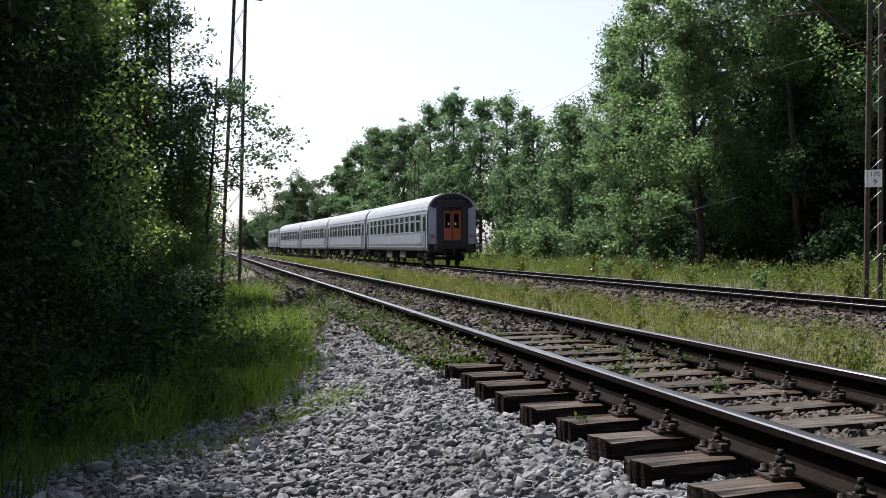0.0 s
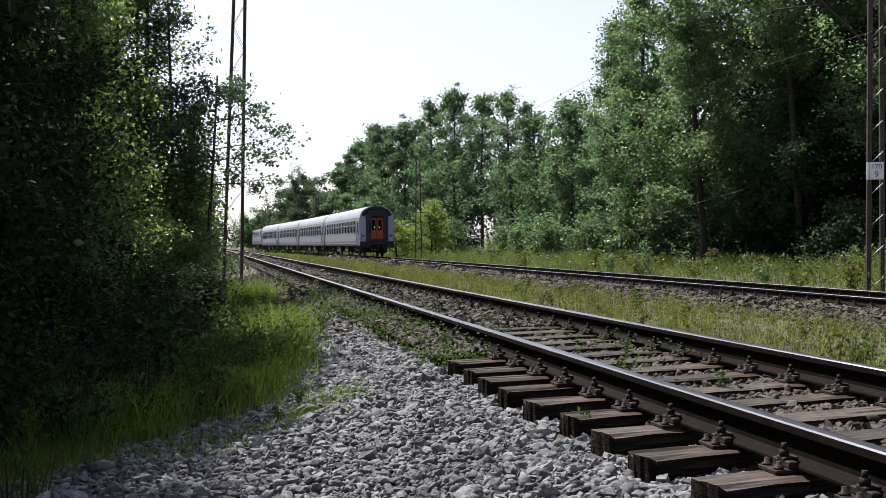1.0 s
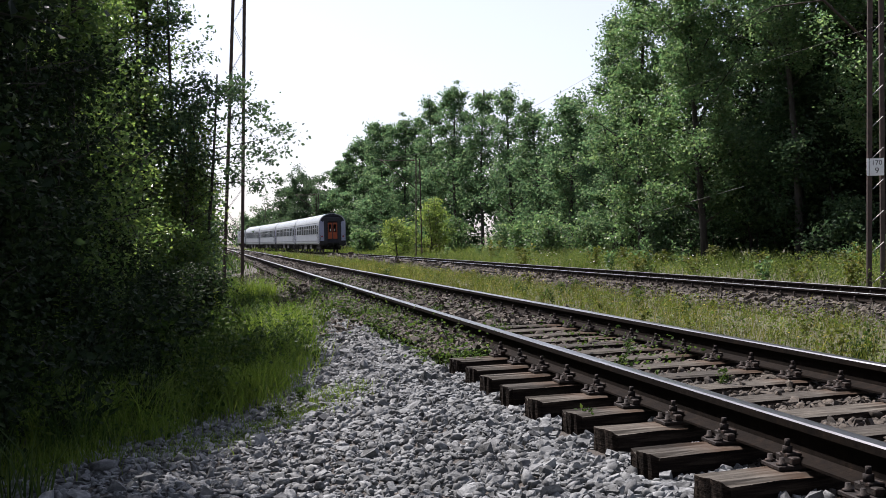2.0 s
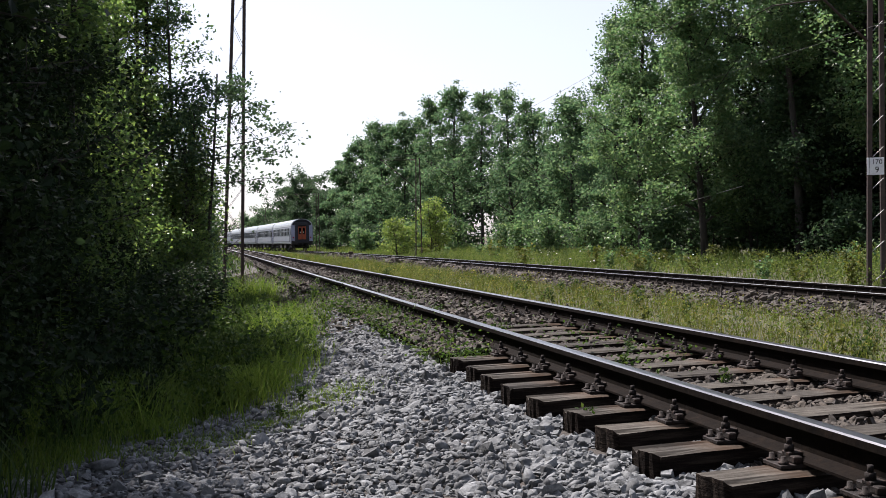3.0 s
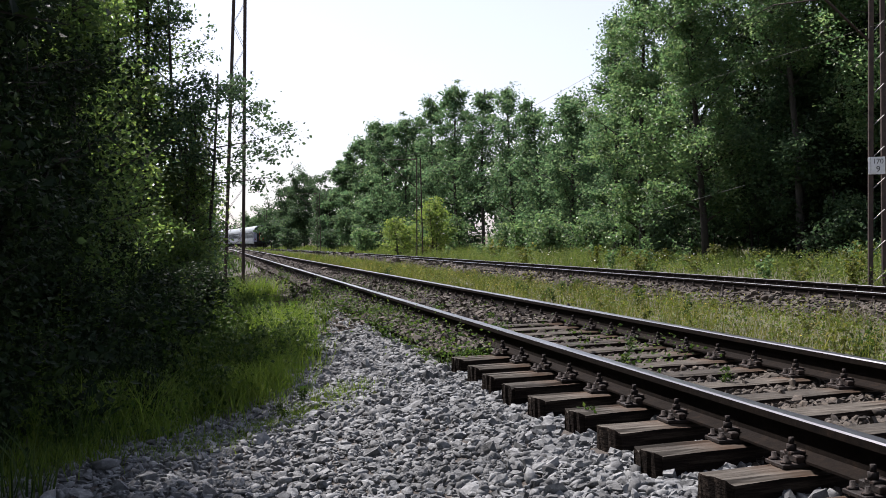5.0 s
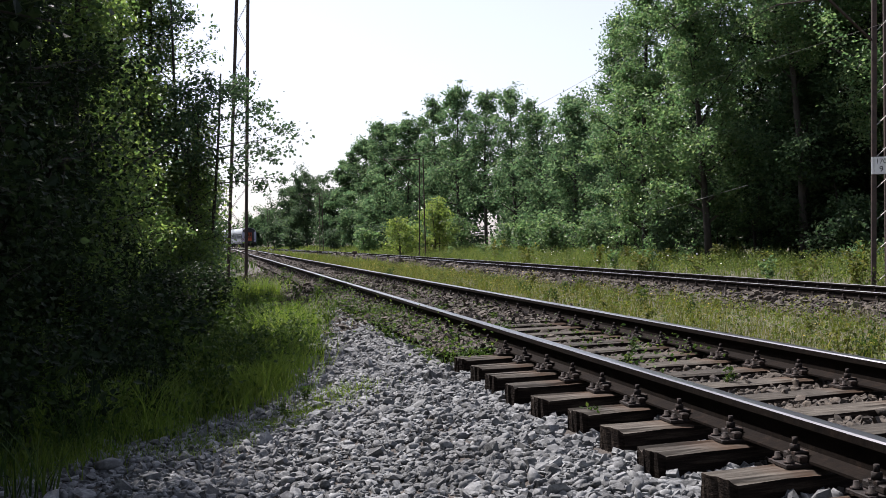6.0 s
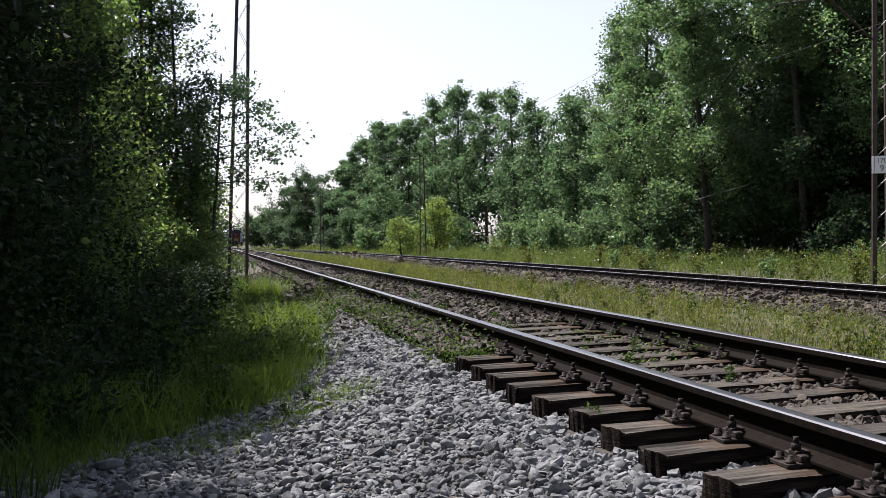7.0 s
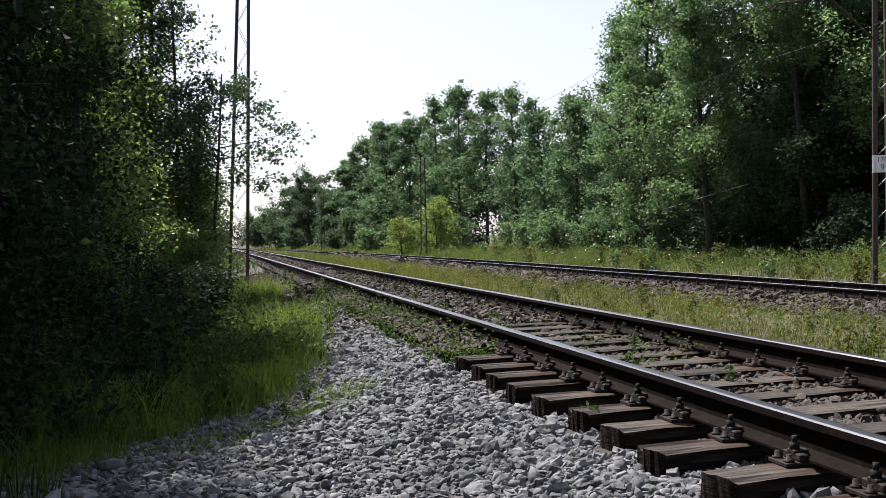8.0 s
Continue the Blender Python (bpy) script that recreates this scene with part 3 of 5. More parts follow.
# Out of view overhead, added only to block sky light over the gravel.
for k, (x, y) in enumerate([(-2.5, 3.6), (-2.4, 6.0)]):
    tree("alder_tree", x, y, 8.5, 2.3, 0.4, 12000, 0.12, LEAF_SHADED, 340 + k, "unseen tree added over the near verge to block sky light", trunk_r=0.09, limbs=40, spread=0.3, up=0.4, top_taper=0.5, group="trees along the near verge")
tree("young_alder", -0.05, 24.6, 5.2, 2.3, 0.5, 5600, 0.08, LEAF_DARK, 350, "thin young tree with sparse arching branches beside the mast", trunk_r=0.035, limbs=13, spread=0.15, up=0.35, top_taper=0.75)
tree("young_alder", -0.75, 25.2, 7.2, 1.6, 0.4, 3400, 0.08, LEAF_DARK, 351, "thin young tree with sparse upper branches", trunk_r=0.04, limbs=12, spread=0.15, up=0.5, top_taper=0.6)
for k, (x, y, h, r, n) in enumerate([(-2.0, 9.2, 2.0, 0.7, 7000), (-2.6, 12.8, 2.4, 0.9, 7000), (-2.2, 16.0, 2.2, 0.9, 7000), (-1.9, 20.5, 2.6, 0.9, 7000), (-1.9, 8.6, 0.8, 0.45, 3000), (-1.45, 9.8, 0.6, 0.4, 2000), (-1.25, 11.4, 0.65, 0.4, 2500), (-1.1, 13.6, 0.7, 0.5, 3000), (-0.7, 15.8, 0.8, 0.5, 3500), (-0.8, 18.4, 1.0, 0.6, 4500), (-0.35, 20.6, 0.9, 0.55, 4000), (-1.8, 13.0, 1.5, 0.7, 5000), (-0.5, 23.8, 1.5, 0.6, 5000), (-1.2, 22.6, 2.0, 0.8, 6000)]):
    # Shrubs beyond y 22 take the sunlit leaf colour, the others the shaded one.
    tree("bush", x, y, h, r, 0.02, int(n * 1.3), 0.06, LEAF_ALDER_LIT if y > 22 else LEAF_SHADED, 330 + k, "dark shrub among the verge grass", "bush", trunk_r=0.03, limbs=21, spread=0.2, stems=3, up=0.8, top_taper=0.5)
for k, (x, y, h, r, n, s) in enumerate([(-0.6, 40, 4.2, 0.9, 6000, 0.12), (-0.9, 50, 5.2, 1.2, 6000, 0.15), (-0.7, 62, 5.4, 1.2, 5000, 0.18), (-0.9, 80, 6.4, 1.5, 5000, 0.22), (-1.6, 105, 7.5, 2.2, 5000, 0.3)]):
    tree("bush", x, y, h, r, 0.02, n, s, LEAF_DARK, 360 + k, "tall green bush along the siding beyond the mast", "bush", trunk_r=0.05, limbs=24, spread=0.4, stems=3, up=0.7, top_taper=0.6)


def woodland():
    """The closed wood behind the front rows: clumps of foliage from the ground up."""
    rng = np.random.default_rng(900)
    cl = []
    for k in range(420):
        y = rng.uniform(14, 150)
        x = rng.uniform(36, 46)
        cl.append((x, y, ground_z(x, y) + rng.uniform(0.2, 9.5), rng.uniform(0.7, 1.2)))
    for k in range(260):
        x, y = rng.uniform(-70, 30), rng.uniform(345, 390)
        cl.append((x, y, ground_z(x, 330) + rng.uniform(0.2, 6.5), rng.uniform(0.8, 1.5)))
    # Added out of sight on the left, to darken the coach windows' reflections.
    for k in range(260):
        x, y = rng.uniform(-26, -8), rng.uniform(60, 340)
        cl.append((x, y, ground_z(x, min(y, 330)) + rng.uniform(0.2, 11), rng.uniform(0.8, 1.4)))
    # Shade between the clumps is put into the dark leaf colour.
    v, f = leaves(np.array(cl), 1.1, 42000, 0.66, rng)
    tagged(new("woodland", array_mesh("woodland", v, f, [LEAF_SHADED])), "closed dark woodland behind the front trees", "woods", kind="stuff")


woodland()

# ---- overhead line ----
WIRE = noisy("bronze_wire", [(0.3, (0.03, 0.028, 0.025)), (0.7, (0.07, 0.065, 0.06))], 5.0, 0.85, 0.0)
WHITE_PAINT = noisy("weathered_white_enamel", [(0.3, (0.62, 0.63, 0.62)), (0.7, (0.8, 0.8, 0.79))], 8.0, 0.5, scale2=3.0, dark=0.9)
BLACK_PAINT = noisy("black_lettering", [(0.3, (0.012, 0.012, 0.013)), (0.7, (0.03, 0.03, 0.03))], 20.0, 0.6)
PALE_STEEL = noisy("galvanised_bar", [(0.3, (0.2, 0.19, 0.18)), (0.7, (0.34, 0.32, 0.3))], 9.0, 0.6, 0.3)
PORCELAIN = noisy("brown_insulator_glaze", [(0.3, (0.06, 0.025, 0.015)), (0.7, (0.1, 0.045, 0.03))], 6.0, 0.2)


def channel(bm, a, b, w, d, t=0.012, s=1):
    """A rolled channel from a to b: web across x, flanges along y."""
    a, b = Vector(a), Vector(b)
    m = Matrix.Translation(a) @ (b - a).to_track_quat("Z", "Y").to_matrix().to_4x4()
    ln, e, h = (b - a).length, -s * d, w / 2
    u = [(e, -h - t / 2), (s * t / 2, -h - t / 2), (s * t / 2, h + t / 2), (e, h + t / 2), (e, h - t / 2), (-s * t / 2, h - t / 2), (-s * t / 2, -h + t / 2), (e, -h + t / 2)]
    low, high = ([bm.verts.new(m @ Vector((x, y, z))) for x, y in u] for z in (0, ln))
    faces = [bm.faces.new((low[i], low[(i + 1) % 8], high[(i + 1) % 8], high[i])) for i in range(8)]
    for end in (low, high):
        for q in ((0, 1, 6, 7), (1, 2, 5, 6), (2, 3, 4, 5)):
            faces.append(bm.faces.new([end[k] for k in q]))
    bmesh.ops.recalc_face_normals(bm, faces=faces)


def mast(x, y, turn, height, foot, head, lean, label, lacing, slant=False, flange=0.14, bar=0.03):
    """Lattice mast of two channels, with zigzag lacing, on a concrete base."""
    top = tagged(new("catenary_mast"), label, "mast", "catenary masts")
    top.matrix_basis = pose(x, y, ground_z(x, y), 0, lean, turn)
    for s in (-1, 1):
        bm = bmesh.new()
        channel(bm, (s * foot / 2, 0, -0.1), (s * head / 2, 0, height), flange, 0.4 * flange, 0.014, s)
        part("leg", bm, MAST, top)
    z, k = 0.3, 0
    while slant and z < height - 0.75:
        h0, h1 = (foot + (head - foot) * q / height for q in (z, z + 0.3))
        bm = bmesh.new()
        beam(bm, (-h0 / 2 + 0.03, -0.075, z), (h1 / 2 - 0.03, -0.075, z + 0.26), 0.03, 0.012)
        part("lacing_bar", bm, lacing, top)
        z += 0.8
    while not slant and z < height - 0.75:
        h0, h1 = (foot + (head - foot) * q / height for q in (z, z + 0.62))
        s = 1 if k % 2 else -1
        bm = bmesh.new()
        beam(bm, (-s * h0 / 2, -0.07, z), (s * h1 / 2, -0.07, z + 0.62), bar, 0.008)
        part("lacing_bar", bm, lacing, top)
        bm = bmesh.new()
        beam(bm, (-s * h0 / 2, 0.07, z), (s * h1 / 2, 0.07, z + 0.62), bar, 0.008)
        part("lacing_bar", bm, lacing, top)
        z += 0.62
        k += 1
    bm = bmesh.new()
    add_box(bm, -foot / 2 - 0.2, foot / 2 + 0.2, -0.25, 0.25, -0.3, 0.06, 0.03)
    part("concrete_base", bm, GRAVEL, top, "rough concrete base")
    return top


def cantilever(top, z0, z1, reach, zc):
    """Slanting tube, top tie, insulators and registration arm towards the track."""
    bm = bmesh.new()
    add_tube(bm, [(-0.25, 0, z0), (-reach, 0, z1)], [0.035, 0.035], 8)
    part("bracket_tube", bm, MAST, top)
    bm = bmesh.new()
    add_tube(bm, [(-0.2, 0, z1 + 0.05), (-reach - 0.15, 0, z1)], [0.022, 0.022], 6)
    part("tie_tube", bm, MAST, top)
    bm = bmesh.new()
    for k in range(7):
        add_tube(bm, [(-0.32 - 0.045 * k, 0, z1 + 0.05), (-0.345 - 0.045 * k, 0, z1 + 0.05)], [0.075, 0.045], 8)
    part("insulator", bm, PORCELAIN, top)
    bm = bmesh.new()
    q = 0.45
    add_tube(bm, [(-0.25 - (reach - 0.25) * q, 0, z0 + (z1 - z0) * q), (-reach + 0.1, 0, zc + 0.15)], [0.018, 0.018], 6)
    add_tube(bm, [(-reach - 0.2, 0, zc), (-reach + 0.1, 0, zc + 0.15)], [0.014, 0.014], 6)
    part("registration_arm", bm, MAST, top)


m_left = mast(0.62, 30.6, 14, 8.02, 0.5, 0.3, 2.3, "tall dark lattice mast with thin lacing beside the siding", MAST, False, 0.07, 0.014)
bm = bmesh.new()
beam(bm, (0.1, 0, 7.96), (0.62, 0, 7.98), 0.05)
part("top_bracket", bm, MAST, m_left)

RIGHT_Y = [26.0, 90.0, 154.0, 222.0]
MASTS = []
for i, y in enumerate(RIGHT_Y):
    x = main_x(y) + 2.95 + (0.15, 0.35, 0, 0)[i]
    mm = mast(x, y, math.degrees(main_heading(y)), 9.3 if i == 0 else 8.2, 0.4 if i == 0 else 0.5, 0.3, 0.8 if i == 0 else 0.3, "rust-brown lattice mast carrying the overhead line", PALE_STEEL if i == 0 else MAST, i == 0, 0.115 if i == 0 else 0.075)
    cantilever(mm, 6.45 if i == 0 else 5.8, 8.7 if i == 0 else 8.0, 2.95, 7.1 if i == 0 else 5.75)
    MASTS.append(mm)

# kilometre board on the nearest of them
board = tagged(new("kilometre_board"), "white kilometre board reading 170 over 9 on a mast", "sign")
bx, by = main_x(26) + 2.95 + 0.15, 26.0
board.matrix_basis = pose(bx - 0.02, by - 0.13, 2.22, 0, 0, -30)
bm = bmesh.new()
add_box(bm, -0.17, 0.17, -0.012, 0.012, 0, 0.44, 0.004)
part("plate", bm, WHITE_PAINT, board)
bm = bmesh.new()
add_box(bm, -0.24, -0.18, -0.02, 0.05, 0.0, 0.44, 0.004)
part("side_plate", bm, WHITE_PAINT, board)


def lettering(text, size, parent, m, mat):
    cu = bpy.data.curves.new("lettering", "FONT")
    cu.body, cu.size, cu.align_x, cu.extrude = text, size, "CENTER", 0.002
    tmp = new("lettering_source", cu)
    me = bpy.data.meshes.new_from_object(tmp.evaluated_get(bpy.context.evaluated_depsgraph_get()))
    bpy.data.objects.remove(tmp)
    me.materials.clear()
    me.materials.append(mat)
    part_data("lettering", me, parent, m, "black painted figures")


lettering("170", 0.175, board, pose(0.0, -0.015, 0.27, 90), BLACK_PAINT)
lettering("9", 0.21, board, pose(0.0, -0.015, 0.06, 90), BLACK_PAINT)


def span(name, label, ends, sag, r, zs):
    top = tagged(new(name), label, "cable")
    for (ya, yb) in zip(ends, ends[1:]):
        bm = bmesh.new()
        pts = []
        for k in range(13):
            t = k / 12
            y = ya + (yb - ya) * t
            xa, xb = main_x(ya), main_x(yb)
            pts.append((xa + (xb - xa) * t, y, zs - sag * 4 * t * (1 - t)))
        add_tube(bm, pts, [r] * 13, 5)
        part("wire_span", bm, WIRE, top)
    return top


span("messenger_wire", "sagging messenger wire of the overhead line", [-38.0, 26.0, 90.0, 154.0, 222.0], 1.15, 0.006, 7.3)
span("contact_wire", "thin level contact wire above the main line", [-38.0, 26.0, 90.0, 154.0, 222.0], 0.05, 0.004, 5.05)

# low marker post between the tracks
marker = tagged(new("marker_post"), "short dark marker post beside the main line", "post")
marker.location = (11.4, 92.0, ground_z(11.4, 92.0))
bm = bmesh.new()
add_tube(bm, [(0, 0, -0.1), (0, 0, 0.5)], [0.05, 0.045], 8)
part("stake", bm, MAST, marker)
bm = bmesh.new()
add_box(bm, -0.2, 0.2, -0.04, 0.04, 0.42, 0.66, 0.03)
part("head_plate", bm, MAST, marker)

# stay wire between the trunks at the wood's edge
stay = tagged(new("stay_wire"), "thin pale wire strung slantwise between tree trunks", "wire")
bm = bmesh.new()
add_tube(bm, [(21.5, 54, 1.75), (20.9, 48, 2.15), (21.6, 43, 2.75)], [0.014] * 3, 5)
part("strand", bm, PALE_STEEL, stay)

# ---- train ----
COACH_GREY = noisy("pale_grey_coach_paint", [(0.3, (0.13, 0.152, 0.185)), (0.7, (0.175, 0.2, 0.235))], 1.2, 0.4, bump=0.03, scale2=0.5, dark=0.88)
COACH_END = noisy("blue_grey_end_paint", [(0.3, (0.3, 0.32, 0.45)), (0.7, (0.38, 0.4, 0.53))], 1.5, 0.5, scale2=0.7, dark=0.85)
COACH_BAND = noisy("dark_grey_band_paint", [(0.3, (0.035, 0.04, 0.05)), (0.7, (0.06, 0.068, 0.08))], 2.0, 0.45)
ROOF_GREY = noisy("silver_grey_roof_paint", [(0.3, (0.195, 0.218, 0.23)), (0.7, (0.29, 0.32, 0.33))], 1.0, 0.42, 0.1, scale2=0.5, dark=0.85)
UNDER = noisy("sooty_underframe", [(0.3, (0.008, 0.008, 0.008)), (0.7, (0.026, 0.024, 0.023))], 4.0, 0.85, bump=0.2)
RUBBER = noisy("black_gangway_rubber", [(0.3, (0.009, 0.01, 0.015)), (0.7, (0.02, 0.021, 0.03))], 5.0, 0.7)
DOOR_BLUE = noisy("dark_blue_grey_door_paint", [(0.3, (0.05, 0.06, 0.085)), (0.7, (0.075, 0.088, 0.118))], 2.0, 0.45, scale2=1.0, dark=0.85)
ORANGE = noisy("orange_red_door_paint", [(0.3, (0.28, 0.048, 0.01)), (0.7, (0.38, 0.07, 0.016))], 2.0, 0.45, scale2=1.0, dark=0.85)
LAMP_RED, ln_, ll_, lb_ = material("red_tail_lamp_glass", 0.2)
lb_.inputs["Base Color"].default_value = (0.3, 0.01, 0.02, 1)
lb_.inputs["Emission Color"].default_value = (1, 0.05, 0.08, 1)
lb_.inputs["Emission Strength"].default_value = 0.06
GLASS, gn_, gl_, gb_ = material("tinted_window_glass", 0.08, 0.0, 0.25)
gb_.inputs["Base Color"].default_value = (0.006, 0.007, 0.008, 1)
gb_.inputs["Transmission Weight"].default_value = 0.25
gb_.inputs["IOR"].default_value = 1.08

# outline of the coach body: half width against height over the rail
SIDE = [(1.36, 0.95), (1.42, 1.1), (1.42, 2.0), (1.42, 3.07), (1.40, 3.2)]
ARCH = [(1.40, 3.2), (1.35, 3.46), (1.22, 3.71), (1.0, 3.92), (0.7, 4.07), (0.36, 4.16), (0.0, 4.19)]
WIN0, WIN1 = 1.98, 3.03  # sill and top of the windows


def shell(bm, prof, y0, y1, thick=0.05):
    """A sheet bent along a cross-section and drawn along y, with thickness."""
    a = [[bm.verts.new((x, y, z)) for x, z in prof] for y in (y0, y1)]
    b = [[bm.verts.new((x - thick * (1 if x > 0 else -1 if x < 0 else 0), y, z - (thick if z > 3.2 else 0))) for x, z in prof] for y in (y0, y1)]
    n = len(prof)
    for i in range(n - 1):
        bm.faces.new((a[0][i], a[0][i + 1], a[1][i + 1], a[1][i]))
        bm.faces.new((b[0][i], b[1][i], b[1][i + 1], b[0][i + 1]))
        for k in (0, 1):
            bm.faces.new((a[k][i], b[k][i], b[k][i + 1], a[k][i + 1]))
    for i in (0, n - 1):
        bm.faces.new((a[0][i], a[1][i], b[1][i], b[0][i]))
    bmesh.ops.recalc_face_normals(bm, faces=bm.faces)


def wheelset(parent, y, r=0.46):
    bm = bmesh.new()
    add_tube(bm, [(-1.0, y, r), (1.0, y, r)], [0.08, 0.08], 8)
    for s in (-1, 1):
        add_tube(bm, [(s * 0.69, y, r), (s * 0.715, y, r), (s * 0.716, y, r), (s * 0.82, y, r)], [r + 0.03, r + 0.03, r, r - 0.005], 20)
    part("wheelset", bm, UNDER, parent)


def bogie(top, y, half=1.25):
    """Side frames, bolster, springs and two wheelsets."""
    bm = bmesh.new()
    for s in (-1, 1):
        add_box(bm, s * 1.02 - 0.07, s * 1.02 + 0.07, y - half - 0.5, y + half + 0.5, 0.5, 0.72, 0.03)
        for k in (-1, 1):
            add_box(bm, s * 1.02 - 0.12, s * 1.02 + 0.12, y + k * half - 0.16, y + k * half + 0.16, 0.3, 0.62, 0.04)
            add_tube(bm, [(s * 1.05, y + k * 0.35, 0.6), (s * 1.05, y + k * 0.35, 0.92)], [0.13, 0.13], 10)
    add_box(bm, -1.05, 1.05, y - 0.25, y + 0.25, 0.62, 0.9, 0.03)
    b = part("bogie", bm, UNDER, top, "sooty bogie frame with springs")
    for k in (-1, 1):
        wheelset(b, y + k * half)


def coach_end(top, y, s):
    """End wall with gangway frame, door, lamps, buffers, hoses; s = -1 at the rear."""
    out = y + s * 0.0
    bm = bmesh.new()
    prof = SIDE + ARCH[1:]
    for q in (-1, 1):
        keep = [(abs(x) * q, z) for x, z in prof]
        poly = keep + [(0.62 * q, 4.0), (0.62 * q, 0.95)]
        vs0 = [bm.verts.new((x, out, z)) for x, z in poly if abs(x) > 0.6]
        vs1 = [bm.verts.new((x, out - s * 0.06, z)) for x, z in poly if abs(x) > 0.6]
        bm.faces.new(vs0)
        bm.faces.new(vs1[::-1])
        for i in range(len(vs0)):
            bm.faces.new((vs0[i], vs1[i], vs1[(i + 1) % len(vs0)], vs0[(i + 1) % len(vs0)]))
    bmesh.ops.recalc_face_normals(bm, faces=bm.faces)
    part("end_wall", bm, COACH_END, top, "blue-grey end wall")
    bm = bmesh.new()
    for q in (-1, 1):
        add_box(bm, q * 0.71 - 0.2, q * 0.71 + 0.2, min(out, out + s * 0.22), max(out, out + s * 0.22), 1.05, 3.5, 0.05)
    add_box(bm, -0.91, 0.91, min(out, out + s * 0.22), max(out, out + s * 0.22), 3.2, 3.86, 0.16)
    part("gangway_frame", bm, RUBBER, top, "black rubber gangway frame")
    bm = bmesh.new()
    add_box(bm, -0.56, 0.56, out - s * 0.02 - 0.02, out - s * 0.02 + 0.02, 1.1, 3.25)
    door = part("gangway_door", bm, ORANGE, top, "orange-red gangway door")
    bm = bmesh.new()
    for q in (-1, 1):
        add_box(bm, q * 0.25 - 0.14, q * 0.25 + 0.14, out + s * 0.012 - 0.01, out + s * 0.012 + 0.01, 2.2, 3.0, 0.02)
    part("door_pane", bm, GLASS, door)
    bm = bmesh.new()
    add_box(bm, -0.54, 0.54, out + s * 0.012 - 0.01, out + s * 0.012 + 0.01, 1.1, 1.5)
    part("kick_panel", bm, RUBBER, door, "black kick panel")
    # dark panel on the end wall under the roof's edge
    bm = bmesh.new()
    hood = [(x * 0.93, 2.9 + (z - 2.9) * 0.93) for x, z in ARCH if z > 3.4]
    hood = hood + [(-x, z) for x, z in reversed(hood[:-1])]
    low = [(x * 0.78, 2.9 + (z - 2.9) * 0.72) for x, z in hood]
    fr = [[bm.verts.new((x, out + s * d, z)) for x, z in hood + low[::-1]] for d in (0.015, -0.05)]
    k = len(hood)
    for i in range(k - 1):
        for f, o in ((fr[0], 1), (fr[1], -1)):
            bm.faces.new([f[i], f[i + 1], f[2 * k - 2 - i], f[2 * k - 1 - i]][::o])
    bmesh.ops.recalc_face_normals(bm, faces=bm.faces)
    part("end_hood", bm, RUBBER, top, "black panel under the roof edge")
    bm = bmesh.new()
    add_box(bm, -0.03, 0.03, out + s * 0.01 - 0.01, out + s * 0.01 + 0.01, 1.15, 3.2)
    part("door_seam", bm, RUBBER, door)
    bm = bmesh.new()
    for q in (-1, 1):
        add_box(bm, q * 0.2 - 0.05, q * 0.2 + 0.05, out + s * 0.03 - 0.012, out + s * 0.03 + 0.012, 2.35, 2.5, 0.01)
    part("door_notice", bm, WHITE_PAINT, door, "small white notices")
    bm = bmesh.new()
    add_box(bm, -0.7, 0.7, min(out, out + s * 0.35), max(out, out + s * 0.35), 1.0, 1.12, 0.02)
    part("footplate", bm, UNDER, top)
    for q in (-1, 1):
        bm = bmesh.new()
        add_tube(bm, [(q * 1.12, out - s * 0.02, 1.75), (q * 1.12, out + s * 0.07, 1.75)], [0.1, 0.09], 14)
        lamp = part("tail_lamp_housing", bm, COACH_BAND, top)
        bm = bmesh.new()
        add_tube(bm, [(q * 1.12, out + s * 0.07, 1.75), (q * 1.12, out + s * 0.1, 1.75)], [0.065, 0.05], 14)
        part("lamp_lens", bm, LAMP_RED, lamp, "red tail lamp lens")
        bm = bmesh.new()
        add_tube(bm, [(q * 0.875, out, 1.03), (q * 0.875, out + s * 0.42, 1.03), (q * 0.875, out + s * 0.421, 1.03), (q * 0.875, out + s * 0.6, 1.03), (q * 0.875, out + s * 0.601, 1.03), (q * 0.875, out + s * 0.64, 1.03)], [0.13, 0.13, 0.09, 0.09, 0.24, 0.22], 14)
        part("buffer", bm, UNDER, top)
        bm = bmesh.new()
        add_tube(bm, [(q * 1.3, out + s * 0.05, 1.25), (q * 1.3, out + s * 0.13, 1.3), (q * 1.3, out + s * 0.13, 1.85), (q * 1.3, out + s * 0.05, 1.9)], [0.018] * 4, 6)
        part("handrail", bm, UNDER, top)
        bm = bmesh.new()
        pts = [(q * (0.45 + 0.2 * math.sin(k * 0.5)), out + s * (0.12 + 0.06 * k), 0.85 - 0.35 * math.sin(k * 0.52)) for k in range(7)]
        add_tube(bm, pts, [0.035] * 7, 6)
        part("brake_hose", bm, RUBBER, top)
    bm = bmesh.new()
    add_tube(bm, [(1.2 + 0.24 * math.cos(a), out + s * 0.18, 0.72 + 0.24 * math.sin(a)) for a in (k * 0.5236 for k in range(13))], [0.03] * 13, 6, False)
    part("hose_loop", bm, RUBBER, top)
    bm = bmesh.new()
    add_tube(bm, [(0, out, 1.0), (0, out + s * 0.35, 0.98), (0, out + s * 0.42, 0.75), (0, out + s * 0.38, 0.5)], [0.06, 0.06, 0.05, 0.045], 8)
    part("coupling_hook", bm, UNDER, top)
    bm = bmesh.new()
    add_box(bm, -1.4, 1.4, min(out + s * 0.02, out - s * 0.25), max(out + s * 0.02, out - s * 0.25), 0.8, 1.3, 0.03)
    part("buffer_beam", bm, UNDER, top)
    for q in (-1, 1):
        bm = bmesh.new()
